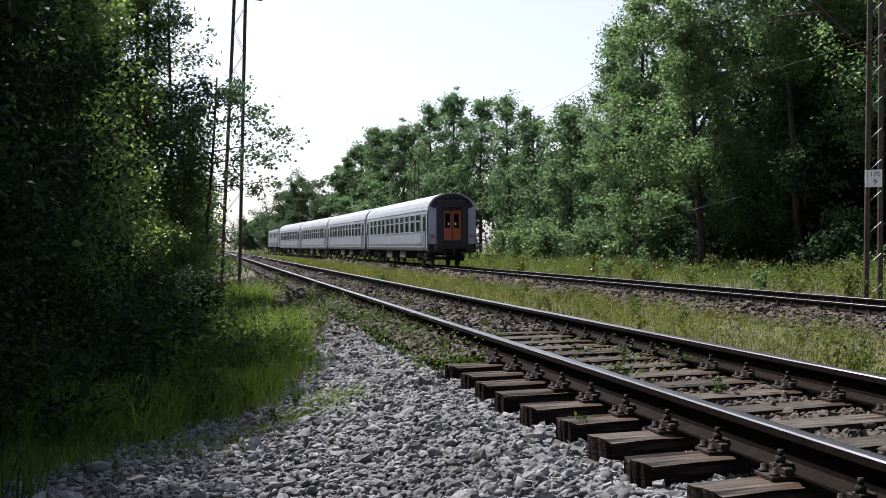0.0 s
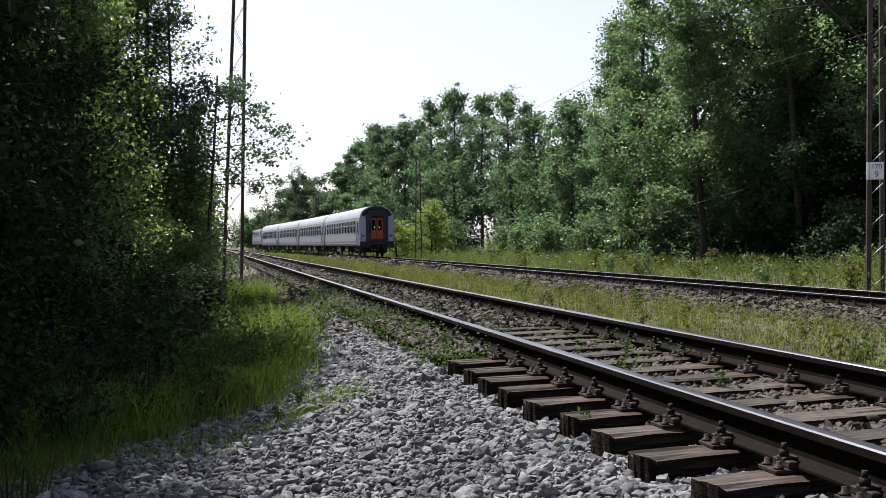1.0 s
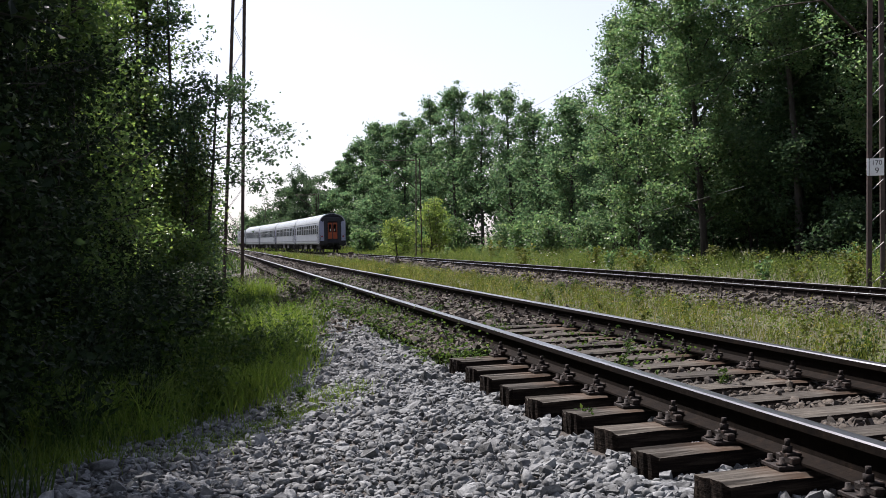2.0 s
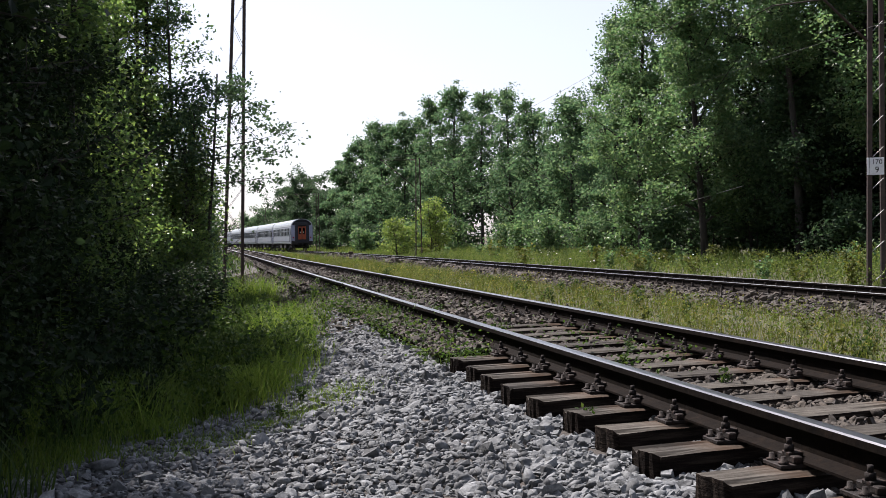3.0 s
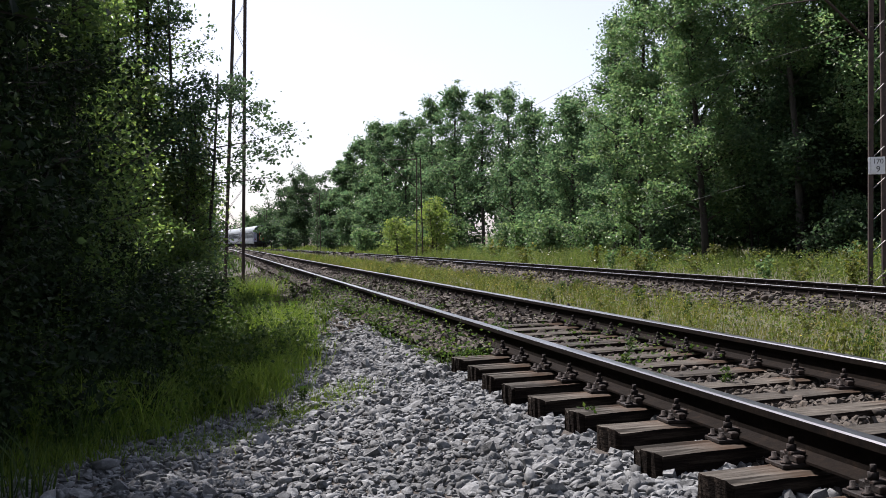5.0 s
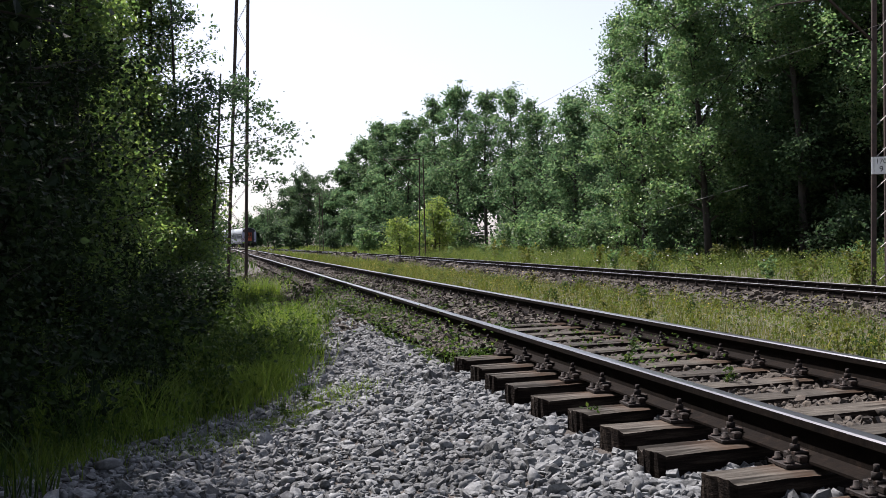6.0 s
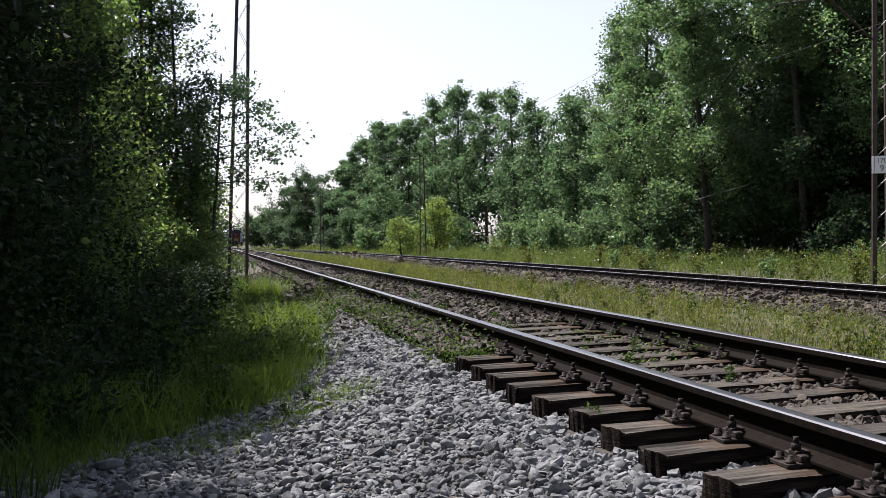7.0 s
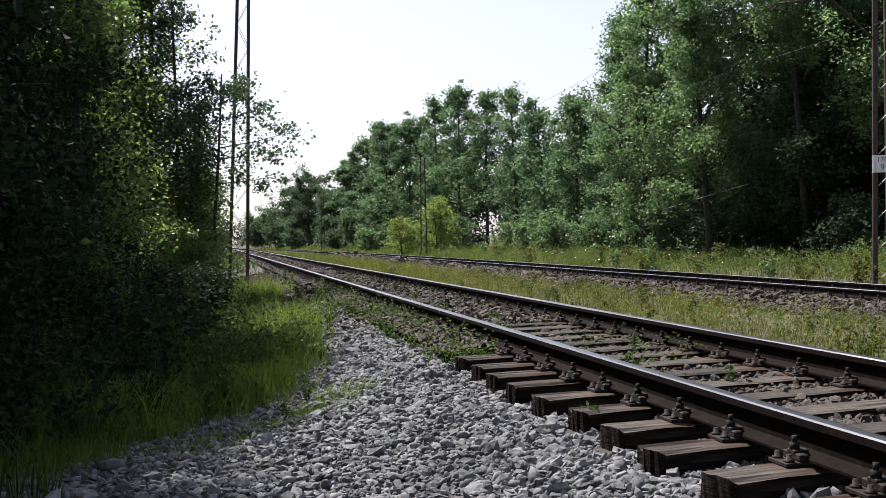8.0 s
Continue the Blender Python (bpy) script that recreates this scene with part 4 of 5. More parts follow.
        for zz in (0.45, 0.75):
            add_box(bm, q * 1.25 - 0.14, q * 1.25 + 0.14, out - s * 0.75 - 0.25, out - s * 0.75 + 0.25, zz, zz + 0.04)
        add_box(bm, q * 1.22 - 0.02, q * 1.22 + 0.02, out - s * 0.75 - 0.25, out - s * 0.75 - 0.22, 0.45, 1.0)
        add_box(bm, q * 1.22 - 0.02, q * 1.22 + 0.02, out - s * 0.75 + 0.22, out - s * 0.75 + 0.25, 0.45, 1.0)
        part("door_step", bm, UNDER, top)


def window_unit(top, s, y, w, low=WIN0):
    bm = bmesh.new()
    x = s * 1.425
    t = 0.045
    for (ya, yb, za, zb) in ((y - w / 2, y + w / 2, low, low + t), (y - w / 2, y + w / 2, WIN1 - t, WIN1), (y - w / 2, y - w / 2 + t, low + t, WIN1 - t), (y + w / 2 - t, y + w / 2, low + t, WIN1 - t), (y - w / 2 + t, y + w / 2 - t, 2.6, 2.66)):
        add_box(bm, x - 0.03, x + 0.012, ya, yb, za, zb)
    win = part("window", bm, ROOF_GREY, top)
    bm = bmesh.new()
    add_box(bm, s * 1.40 - 0.004, s * 1.40 + 0.004, y - w / 2 + t, y + w / 2 - t, low + t, 2.6)
    part("pane", bm, GLASS, win)
    bm = bmesh.new()
    add_box(bm, s * 1.412 - 0.004, s * 1.412 + 0.004, y - w / 2 + t, y + w / 2 - t, 2.66, WIN1 - t)
    part("upper_pane", bm, GLASS, win)


def coach(label):
    top = tagged(new("passenger_coach"), label, "railway coach", "coaches of the train")
    y0, y1 = 0.35, 24.1
    wins = [3.0 + 1.82 * i for i in range(11)]
    w = 1.24
    for s in (-1, 1):
        bm = bmesh.new()
        low = [(s * x, z) for x, z in SIDE if z <= 2.0] + [(s * 1.42, WIN0)]
        shell(bm, low, y0, y1)
        shell(bm, [(s * 1.42, WIN1), (s * 1.42, 3.07), (s * 1.40, 3.2)], y0, y1)
        edges = [y0] + [q for c in wins for q in (c - w / 2, c + w / 2)] + [y1]
        for a, b in zip(edges[::2], edges[1::2]):
            shell(bm, [(s * 1.42, WIN0), (s * 1.42, WIN1)], a, b)
        part("side_wall", bm, COACH_GREY, top)
        for (a, b, z) in ((y0 + 1.7, y1 - 1.7, 1.22), (y0, y1, 3.17)):
            bm = bmesh.new()
            add_box(bm, s * 1.424 - 0.006, s * 1.424 + 0.006, a, b, z, z + (0.1 if z < 2 else 0.05))
            part("painted_band" if z < 2 else "rain_gutter", bm, COACH_BAND, top)
        for c in wins:
            window_unit(top, s, c, w)
        for c in (1.25, 23.2):
            bm = bmesh.new()
            add_box(bm, s * 1.428 - 0.012, s * 1.428 + 0.012, c - 0.4, c + 0.4, 1.05, 3.0, 0.02)
            d = part("entrance_door", bm, DOOR_BLUE, top, "dark blue-grey folding door")
            bm = bmesh.new()
            add_box(bm, s * 1.442 - 0.005, s * 1.442 + 0.005, c - 0.26, c + 0.26, 2.05, 2.85, 0.02)
            part("door_pane", bm, GLASS, d)
            bm = bmesh.new()
            add_tube(bm, [(s * 1.47, c + 0.47, 1.2), (s * 1.47, c + 0.47, 2.2)], [0.018, 0.018], 6)
            part("handrail", bm, UNDER, d)
    bm = bmesh.new()
    prof = ARCH + [(-x, z) for x, z in reversed(ARCH[:-1])]
    shell(bm, prof, y0 - 0.03, y1 + 0.03)
    for f in bm.faces:
        f.smooth = False
    part("roof", bm, ROOF_GREY, top, "silver-grey ribbed roof")
    for i in range(12):
        bm = bmesh.new()
        y = 1.2 + 1.95 * i
        pr = [(x * 1.002, z + 0.006) for x, z in prof]
        shell(bm, pr, y - 0.02, y + 0.02, 0.02)
        part("roof_rib", bm, ROOF_GREY, top)
    for i in range(5):
        bm = bmesh.new()
        y = 3 + 4.5 * i
        add_tube(bm, [(0.3, y, 3.98), (0.3, y, 4.12), (0.3, y, 4.18)], [0.14, 0.14, 0.2], 10)
        part("roof_vent", bm, ROOF_GREY, top)
    bm = bmesh.new()
    add_box(bm, -1.34, 1.34, y0, y1, 0.9, 1.04)
    part("floor_frame", bm, UNDER, top)
    bm = bmesh.new()
    add_box(bm, 0.32, 0.36, 2.2, 22.2, 1.04, 3.3)
    for c in [2.1 + 1.82 * i for i in range(12)]:
        add_box(bm, -1.3, 0.32, c - 0.02, c + 0.02, 1.04, 3.3)
    part("compartment_wall", bm, UNDER, top)
    for (a, b, x0, x1, z0) in ((8.2, 10.4, -1.25, -0.35, 0.42), (13.2, 15.6, -1.25, -0.4, 0.38), (11.0, 12.6, 0.3, 1.25, 0.4)):
        bm = bmesh.new()
        add_box(bm, x0, x1, a, b, z0, 0.9, 0.04)
        part("equipment_box", bm, UNDER, top)
    for y in (3.6, 20.9):
        bogie(top, y)
    coach_end(top, y0, -1)
    coach_end(top, y1, 1)
    return top


def locomotive():
    top = tagged(new("electric_locomotive"), "pale grey electric locomotive with a cab at each end", "locomotive")
    L = 15.9
    bm = bmesh.new()
    add_box(bm, -1.4, 1.4, 2.2, L - 2.2, 1.1, 3.5, 0.12)
    body = part("body", bm, COACH_GREY, top)
    bm = bmesh.new()
    add_box(bm, -1.41, 1.41, 2.2, L - 2.2, 1.1, 1.75, 0.02)
    part("lower_band", bm, COACH_BAND, top)
    for s, ya in ((-1, 0.5), (1, L - 0.5)):
        bm = bmesh.new()
        add_box(bm, -1.38, 1.38, min(ya, ya - s * 1.7), max(ya, ya - s * 1.7), 1.1, 3.55, 0.1)
        for v in bm.verts:
            if v.co.z > 2.2 and (v.co.y - ya) * s > -0.6:
                v.co.y -= s * 0.35
        cab = part("cab", bm, COACH_GREY, top)
        for q in (-1, 1):
            bm = bmesh.new()
            add_box(bm, q * 0.62 - 0.5, q * 0.62 + 0.5, ya - s * 0.34 - 0.04, ya - s * 0.34 + 0.04, 2.35, 3.15, 0.03)
            part("windscreen", bm, GLASS, cab)
            bm = bmesh.new()
            add_box(bm, q * 1.385 - 0.01, q * 1.385 + 0.01, ya - s * 1.2 - 0.35, ya - s * 1.2 + 0.35, 2.3, 3.1, 0.02)
            part("cab_side_window", bm, GLASS, cab)
            bm = bmesh.new()
            add_tube(bm, [(q * 0.95, ya, 1.65), (q * 0.95, ya + s * 0.08, 1.65)], [0.15, 0.13], 12)
            part("headlight", bm, WHITE_PAINT, cab)
            bm = bmesh.new()
            add_tube(bm, [(q * 0.875, ya, 1.03), (q * 0.875, ya + s * 0.45, 1.03), (q * 0.875, ya + s * 0.451, 1.03), (q * 0.875, ya + s * 0.49, 1.03)], [0.11, 0.11, 0.23, 0.21], 12)
            part("buffer", bm, UNDER, top)
        bm = bmesh.new()
        add_box(bm, -1.2, 1.2, min(ya, ya - s * 0.3), max(ya, ya - s * 0.3), 0.7, 1.1, 0.03)
        part("buffer_beam", bm, UNDER, top)
    for k in range(5):
        for s in (-1, 1):
            bm = bmesh.new()
            y = 4.2 + 1.9 * k
            add_box(bm, s * 1.405 - 0.01, s * 1.405 + 0.01, y - 0.45, y + 0.45, 2.45, 3.1, 0.02)
            part("side_window", bm, GLASS, body)
    bm = bmesh.new()
    add_box(bm, -1.05, 1.05, 2.4, L - 2.4, 3.5, 3.68, 0.06)
    part("roof", bm, COACH_BAND, top)
    for y in (3.4, L - 3.4):
        bm = bmesh.new()
        for q in (-1, 1):
            add_tube(bm, [(q * 0.5, y - 0.9, 3.9), (q * 0.55, y + 0.6, 4.15), (q * 0.5, y - 0.5, 4.4)], [0.03, 0.03, 0.025], 6)
            add_tube(bm, [(q * 0.5, y - 0.9, 3.65), (q * 0.5, y - 0.9, 3.92)], [0.05, 0.05], 6)
        add_tube(bm, [(-0.8, y - 0.5, 4.42), (0.8, y - 0.5, 4.42)], [0.03, 0.03], 6)
        part("pantograph", bm, MAST, top)
    for y in (3.9, L - 3.9):
        bogie(top, y, 1.5)
    bm = bmesh.new()
    add_box(bm, -1.2, 1.2, 6.3, L - 6.3, 0.4, 1.1, 0.05)
    part("equipment_box", bm, UNDER, top)
    return top


last_coach = coach("pale grey passenger coach with an orange-red gangway door")
COACHES = [last_coach] + [copy_thing(last_coach, Matrix.Identity(4)) for i in range(3)]
for c in COACHES[1:]:
    tagged(c, "pale grey passenger coach coupled in the train")
ENGINE = locomotive()

# ---- grass and weeds ----


def blades(name, label, n, place, tall, wide, mat, seed, lean=0.35, clump=0.0, grain=1.0):
    """Bent tapering blades; place(rng) gives x and y arrays, and tall a function of both."""
    rng = np.random.default_rng(seed)
    x, y = place(rng, n)
    z = np.array([ground_z(a, b) for a, b in zip(x, y)]) - 0.02
    dens = np.array([noise.noise(Vector((a * 0.6 * grain, b * 0.45 * grain, seed))) for a, b in zip(x, y)])
    keep = (dens * (1 if grain == 1 else 2.2) + rng.uniform(-0.5, 0.5, n)) > -clump
    x, y, z, dens = x[keep], y[keep], z[keep], dens[keep]
    n = len(x)
    h = tall(x, y) * rng.uniform(0.4, 1.15, n) * (0.85 + (0.6 if grain == 1 else 1.3) * dens)
    h = np.maximum(h, 0.04)
    w = wide(x, y) * rng.uniform(0.6, 1.3, n)
    a = rng.uniform(0, 2 * math.pi, n)
    d = np.stack([np.cos(a), np.sin(a), np.zeros(n)], 1)
    b = rng.uniform(0, 2 * math.pi, n)
    l = np.stack([np.cos(b), np.sin(b), np.zeros(n)], 1) * (h * rng.uniform(0.1, lean * 2, n))[:, None]
    p = np.stack([x, y, z], 1)
    up = np.array([0, 0, 1.0])
    q0, q1 = p - d * w[:, None] / 2, p + d * w[:, None] / 2
    m = p + up * (h * 0.55)[:, None] + l * 0.3
    q2, q3 = m - d * w[:, None] * 0.4, m + d * w[:, None] * 0.4
    q4 = p + up * h[:, None] + l
    v = np.stack([q0, q1, q2, q3, q4], 1).reshape(-1, 3)
    i = np.arange(n)[:, None] * 5
    f = np.concatenate([i + np.array([[0, 1, 3]]), i + np.array([[0, 3, 2]]), i + np.array([[2, 3, 4]])], 1).reshape(-1, 3)
    return tagged(new(name, array_mesh(name, v, f, [mat])), label, "grass", kind="stuff")


def box_place(x0, x1, y0, y1, power=1.6, curve=True):
    def f(rng, n):
        y = y0 + (y1 - y0) * rng.random(n) ** power
        x = rng.uniform(x0, x1, n)
        if curve:
            x = x - np.array([bend(q) if x0 > 8 else 0 for q in y])
        return x, y
    return f


def verge_place(rng, n):
    y = 4.6 + 30 * rng.random(n) ** 1.5
    # the gravel's edge swings out from the trees towards the track as it goes on
    edge = np.interp(y, [4, 6.6, 8, 9, 9.8, 11.9, 13, 15.5, 18, 22, 60], [-3.2, -1.75, -0.62, 0.0, 0.45, 1.0, 1.2, 1.4, 1.15, 0.85, 0.8])
    x = edge - 3.2 * rng.random(n) ** 1.4 - 0.1 * rng.random(n)
    return x, y


def one(v):
    return lambda x, y: np.full(len(x), v)


def wide(v, k=0.00045):
    return lambda x, y: np.maximum(v, k * np.hypot(x, y))


blades("verge_grass", "lush green grass on the near verge", 30000, verge_place, lambda x, y: 0.27 + 0.16 * np.clip(-x, 0, 2), wide(0.008), GRASS_LUSH, 11, clump=-0.12, grain=3.2)
blades("tall_grass", "tall dark grass and nettles under the verge trees", 16000, box_place(-3.8, -0.9, 6.5, 30), one(0.75), wide(0.014), GRASS_LUSH, 12)
blades("edge_grass", "weedy grass along the siding's shoulder", 5500, box_place(1.95, 2.42, 9.4, 34, 1.5), one(0.2), wide(0.007), GRASS_LUSH, 13, clump=0.05)
blades("gravel_grass", "thin grass growing through the gravel", 3600, lambda rng, n: (lambda t: (-0.35 + 1.5 * t + rng.normal(0, 0.16, n), 7.7 + 1.6 * t + rng.normal(0, 0.22, n)))(rng.random(n)), one(0.08), wide(0.007), GRASS_BRIGHT, 14, clump=0.25)
blades("strip_grass", "dry and green grass between the two tracks", 36000, box_place(5.75, 10.5, 7, 120, 1.5), one(0.33), wide(0.008, 0.0005), GRASS, 15, clump=0.25, grain=1.8)
blades("far_verge_grass", "tall meadow grass in front of the wood", 44000, box_place(16.0, 25, 24, 170, 1.35), lambda x, y: 0.45 + 0.06 * np.clip(x - 17, 0, 6), wide(0.01, 0.0006), MEADOW, 16)
blades("distant_grass", "far meadow grass beside the curve", 18000, box_place(4.8, 26, 70, 260, 1.2), lambda x, y: np.where((x + np.array([bend(q) for q in y]) > 11.6) & (x + np.array([bend(q) for q in y]) < 15.6), 0.02, 0.55), wide(0.03, 0.0007), MEADOW, 17)
blades("far_left_grass", "grass beyond the mast on the near side", 14000, box_place(-6, 1.9, 29, 110, 1.5, False), lambda x, y: np.where((x > 0.1) & (y < 48), 0.2, 0.4), wide(0.012, 0.0006), GRASS_LUSH, 18)



def herb_carpet(name, label, n, place, low, high, size, mat, seed):
    """Low leaves of clover, vetch and other herbs, in patches among the grass."""
    rng = np.random.default_rng(seed)
    x, y = place(rng, n // 14)
    cl = np.array([(a, b, ground_z(a, b) + rng.uniform(low, high), 1.0) for a, b in zip(x, y)])
    zmin = cl[:, 2].min()
    cl[:, 2] -= zmin
    v, f = leaves(cl, 0.16, n, size, rng, 0.45, 0.1)
    v[:, 2] += zmin
    tagged(new(name, array_mesh(name, v, f, [mat])), label, "herbs", kind="stuff")




def tuft_place(x, y, r):
    return lambda rng, n: (x + rng.normal(0, r, n), y + rng.normal(0, r * 1.3, n))


# Tufts in a brighter green: the verge's sunlit clumps are put into colour.
for k, (x, y, r, h, n) in enumerate([(0.42, 10.3, 0.16, 0.42, 700), (0.2, 10.0, 0.2, 0.36, 700), (-0.15, 9.6, 0.25, 0.4, 800), (-0.95, 7.7, 0.16, 0.26, 420), (-0.72, 7.9, 0.12, 0.2, 300), (0.75, 12.6, 0.2, 0.42, 500), (0.9, 14.4, 0.22, 0.5, 500), (0.95, 17.0, 0.25, 0.5, 500), (0.45, 13.0, 0.3, 0.5, 600), (-0.6, 9.0, 0.25, 0.5, 700), (-1.1, 8.7, 0.25, 0.55, 600), (0.1, 11.6, 0.3, 0.6, 700), (1.1, 26.0, 0.3, 0.5, 500), (0.95, 23.0, 0.25, 0.5, 500), (0.3, 9.75, 0.22, 0.3, 700), (0.62, 11.2, 0.2, 0.35, 600), (-1.25, 7.3, 0.2, 0.3, 400), (-0.45, 8.5, 0.14, 0.24, 300), (1.05, 15.6, 0.25, 0.45, 600)]):
    blades("grass_tuft", "tuft of long green grass at the gravel's edge", n, tuft_place(x, y, r), one(h), wide(0.007), GRASS_BRIGHT, 700 + k, lean=0.5, clump=1.0)
herb_carpet("herb_patch", "patchy low herbs among the grass between the tracks", 11000, box_place(6.0, 10.2, 8, 70, 1.6), 0.05, 0.33, 0.05, MEADOW, 61)
herb_carpet("herb_patch", "dry yellowish herbs among the grass between the tracks", 6000, box_place(6.0, 10.2, 8, 60, 1.5), 0.1, 0.36, 0.045, GRASS, 62)
herb_carpet("herb_patch", "leafy herbs in the meadow before the wood", 30000, box_place(16.2, 23.5, 24, 110, 1.4), 0.15, 0.7, 0.07, MEADOW, 63)
herb_carpet("herb_patch", "dark leafy herbs on the shaded near verge", 14000, verge_place, 0.03, 0.35, 0.045, GRASS_LUSH, 64)
herb_carpet("herb_patch", "green weeds rooted beside the siding's rail", 5000, box_place(1.95, 2.45, 9.4, 22, 1.3), -0.02, 0.12, 0.04, GRASS_LUSH, 65)
herb_carpet("herb_patch", "scattered green weeds between the siding's rails", 1000, box_place(2.7, 3.9, 7.5, 30, 1.4), 0.02, 0.1, 0.035, GRASS_LUSH, 66)
FLOWER = noisy("yellow_petals", [(0.3, (0.35, 0.27, 0.03)), (0.7, (0.5, 0.4, 0.05))], 30.0, 0.7)


def flowers(name, label, n, place, height, size, mat, seed):
    """Small five-sided flower heads on their stalks."""
    rng = np.random.default_rng(seed)
    x, y = place(rng, n)
    v, f = [], []
    for a, b in zip(x, y):
        s = size * rng.uniform(0.6, 1.3) * max(1, math.hypot(a, b) / 25)
        c = np.array([a, b, ground_z(a, b) + height * rng.uniform(0.7, 1.2)])
        t1 = rng.normal(0, 1, 3)
        t1 /= np.linalg.norm(t1)
        t2 = np.cross(t1, [0.2, -0.4, 1])
        t2 /= np.linalg.norm(t2)
        k = len(v)
        v.append(c + np.cross(t1, t2) * s * 0.4)
        for j in range(5):
            v.append(c + (t1 * math.cos(j * 1.257) + t2 * math.sin(j * 1.257)) * s)
        f += [(k, k + 1 + j, k + 1 + (j + 1) % 5) for j in range(5)]
    tagged(new(name, array_mesh(name, v, f, [mat])), label, "flowers", kind="stuff")


flowers("wild_flowers", "scattered yellow wild flowers between the tracks", 380, box_place(5.6, 11.2, 9, 45, 1.3), 0.4, 0.011, FLOWER, 21)
flowers("wild_flowers", "scattered pale wild flowers in the meadow grass", 70, box_place(16.3, 22, 24, 70, 1.3), 0.6, 0.018, WHITE_PAINT, 22)


def weed(x, y, h, n, size, mat, seed, label):
    """A leafy herb: stalks with leaves all the way up."""
    rng = np.random.default_rng(seed)
    top = tagged(new("weed"), label, "weed")
    top.location = (x, y, ground_z(x, y) - 0.01)
    bm = bmesh.new()
    cl = []
    for k in range(5):
        a, r = rng.uniform(0, 6.28), rng.uniform(0.1, 0.45) * h
        tip = Vector((math.cos(a) * r, math.sin(a) * r, h * rng.uniform(0.6, 1.0)))
        add_tube(bm, [Vector((0, 0, 0)), tip * 0.5 + Vector((0, 0, 0.1 * h)), tip], [0.006, 0.004, 0.002], 4)
        for t in np.linspace(0.2, 1, 7):
            cl.append((*(tip * t + Vector((0, 0, 0.15 * h * t * (1 - t)))), 0.6 + 0.4 * (1 - t)))
    part("stalk", bm, mat, top)
    v, f = leaves(np.array(cl), 0.07 * h + 0.015, n, size, rng, 0.8, 0.2)
    part_data("foliage", array_mesh("foliage", v, f, [mat]), top)


rnd = random.Random(5)
for k, (x, y, h) in enumerate([(0.72, 9.2, 0.18), (1.05, 11.6, 0.3), (1.5, 15.2, 0.45), (1.75, 17.0, 0.5), (1.9, 15.8, 0.4), (1.7, 19.5, 0.6), (1.95, 13.3, 0.3), (1.85, 12.2, 0.25), (1.6, 22, 0.5), (1.3, 17.8, 0.45), (0.95, 19.0, 0.5),
                               (2.1, 6.15, 0.16), (2.15, 10.2, 0.2), (2.05, 11.0, 0.22), (0.5, 8.6, 0.12), (3.1, 8.2, 0.16), (3.35, 7.0, 0.12), (2.95, 11.5, 0.25), (3.3, 13.2, 0.2), (2.9, 14.6, 0.3), (3.6, 9.4, 0.12), (2.3, 25.0, 0.5), (1.8, 28.0, 0.5), (3.2, 18.0, 0.25), (2.0, 33.0, 0.5)]):
    weed(x, y, h * 0.75, 90, 0.018 + 0.06 * h, GRASS_LUSH, 400 + k, "small bright green weed growing in the ballast")
for k in range(26):
    x, y = rnd.uniform(-1.8, -0.3), rnd.uniform(8, 26)
    weed(x, y, rnd.uniform(0.6, 1.1), 220, 0.08, LEAF_SHADED if k % 3 else GRASS_LUSH, 440 + k, "tall leafy nettle on the shaded verge")
for k in range(90):
    y = 7.2 + 13 * rnd.random() ** 1.2
    x = float(np.interp(y, [6.6, 8, 9, 9.8, 11.9, 13, 15.5, 18, 22], [-1.3, -0.5, 0.0, 0.45, 1.0, 1.2, 1.4, 1.15, 0.85])) - rnd.uniform(0.35, 1.7)
    # Nettles farther left take the shaded leaf, the trees' shade put into colour.
    weed(x, y, rnd.uniform(0.35, 0.75) if y < 12 else rnd.uniform(0.2, 0.42), 200, 0.05, LEAF_SHADED if x < -0.3 else GRASS_LUSH, 600 + k, "dark leafy nettle among the verge grass")
for k in range(44):
    y = rnd.uniform(9.3, 15.5)
    x = float(np.interp(y, [9, 9.8, 11.9, 13, 15.5], [0.0, 0.45, 1.0, 1.2, 1.4])) - rnd.uniform(0.2, 0.9)
    weed(x, y, rnd.uniform(0.22, 0.42), 150, 0.045, GRASS_LUSH, 900 + k, "low leafy herb at the edge of the verge")
for k in range(34):
    x, y = rnd.uniform(5.9, 10.6), 9 + 45 * rnd.random() ** 1.4
    weed(x, y, rnd.uniform(0.25, 0.5), 150, 0.04 + 0.0008 * y, GRASS if k % 2 else GRASS_LUSH, 480 + k, "leafy weed standing in the grass between the tracks")
for k in range(40):
    x, y = rnd.uniform(16.3, 22.5), 24 + 80 * rnd.random() ** 1.3
    weed(x, y, rnd.uniform(0.8, 1.5), 220, 0.09 + 0.0008 * y, GRASS if k % 2 else LEAF_OAK, 520 + k, "tall leafy weed in the meadow grass")

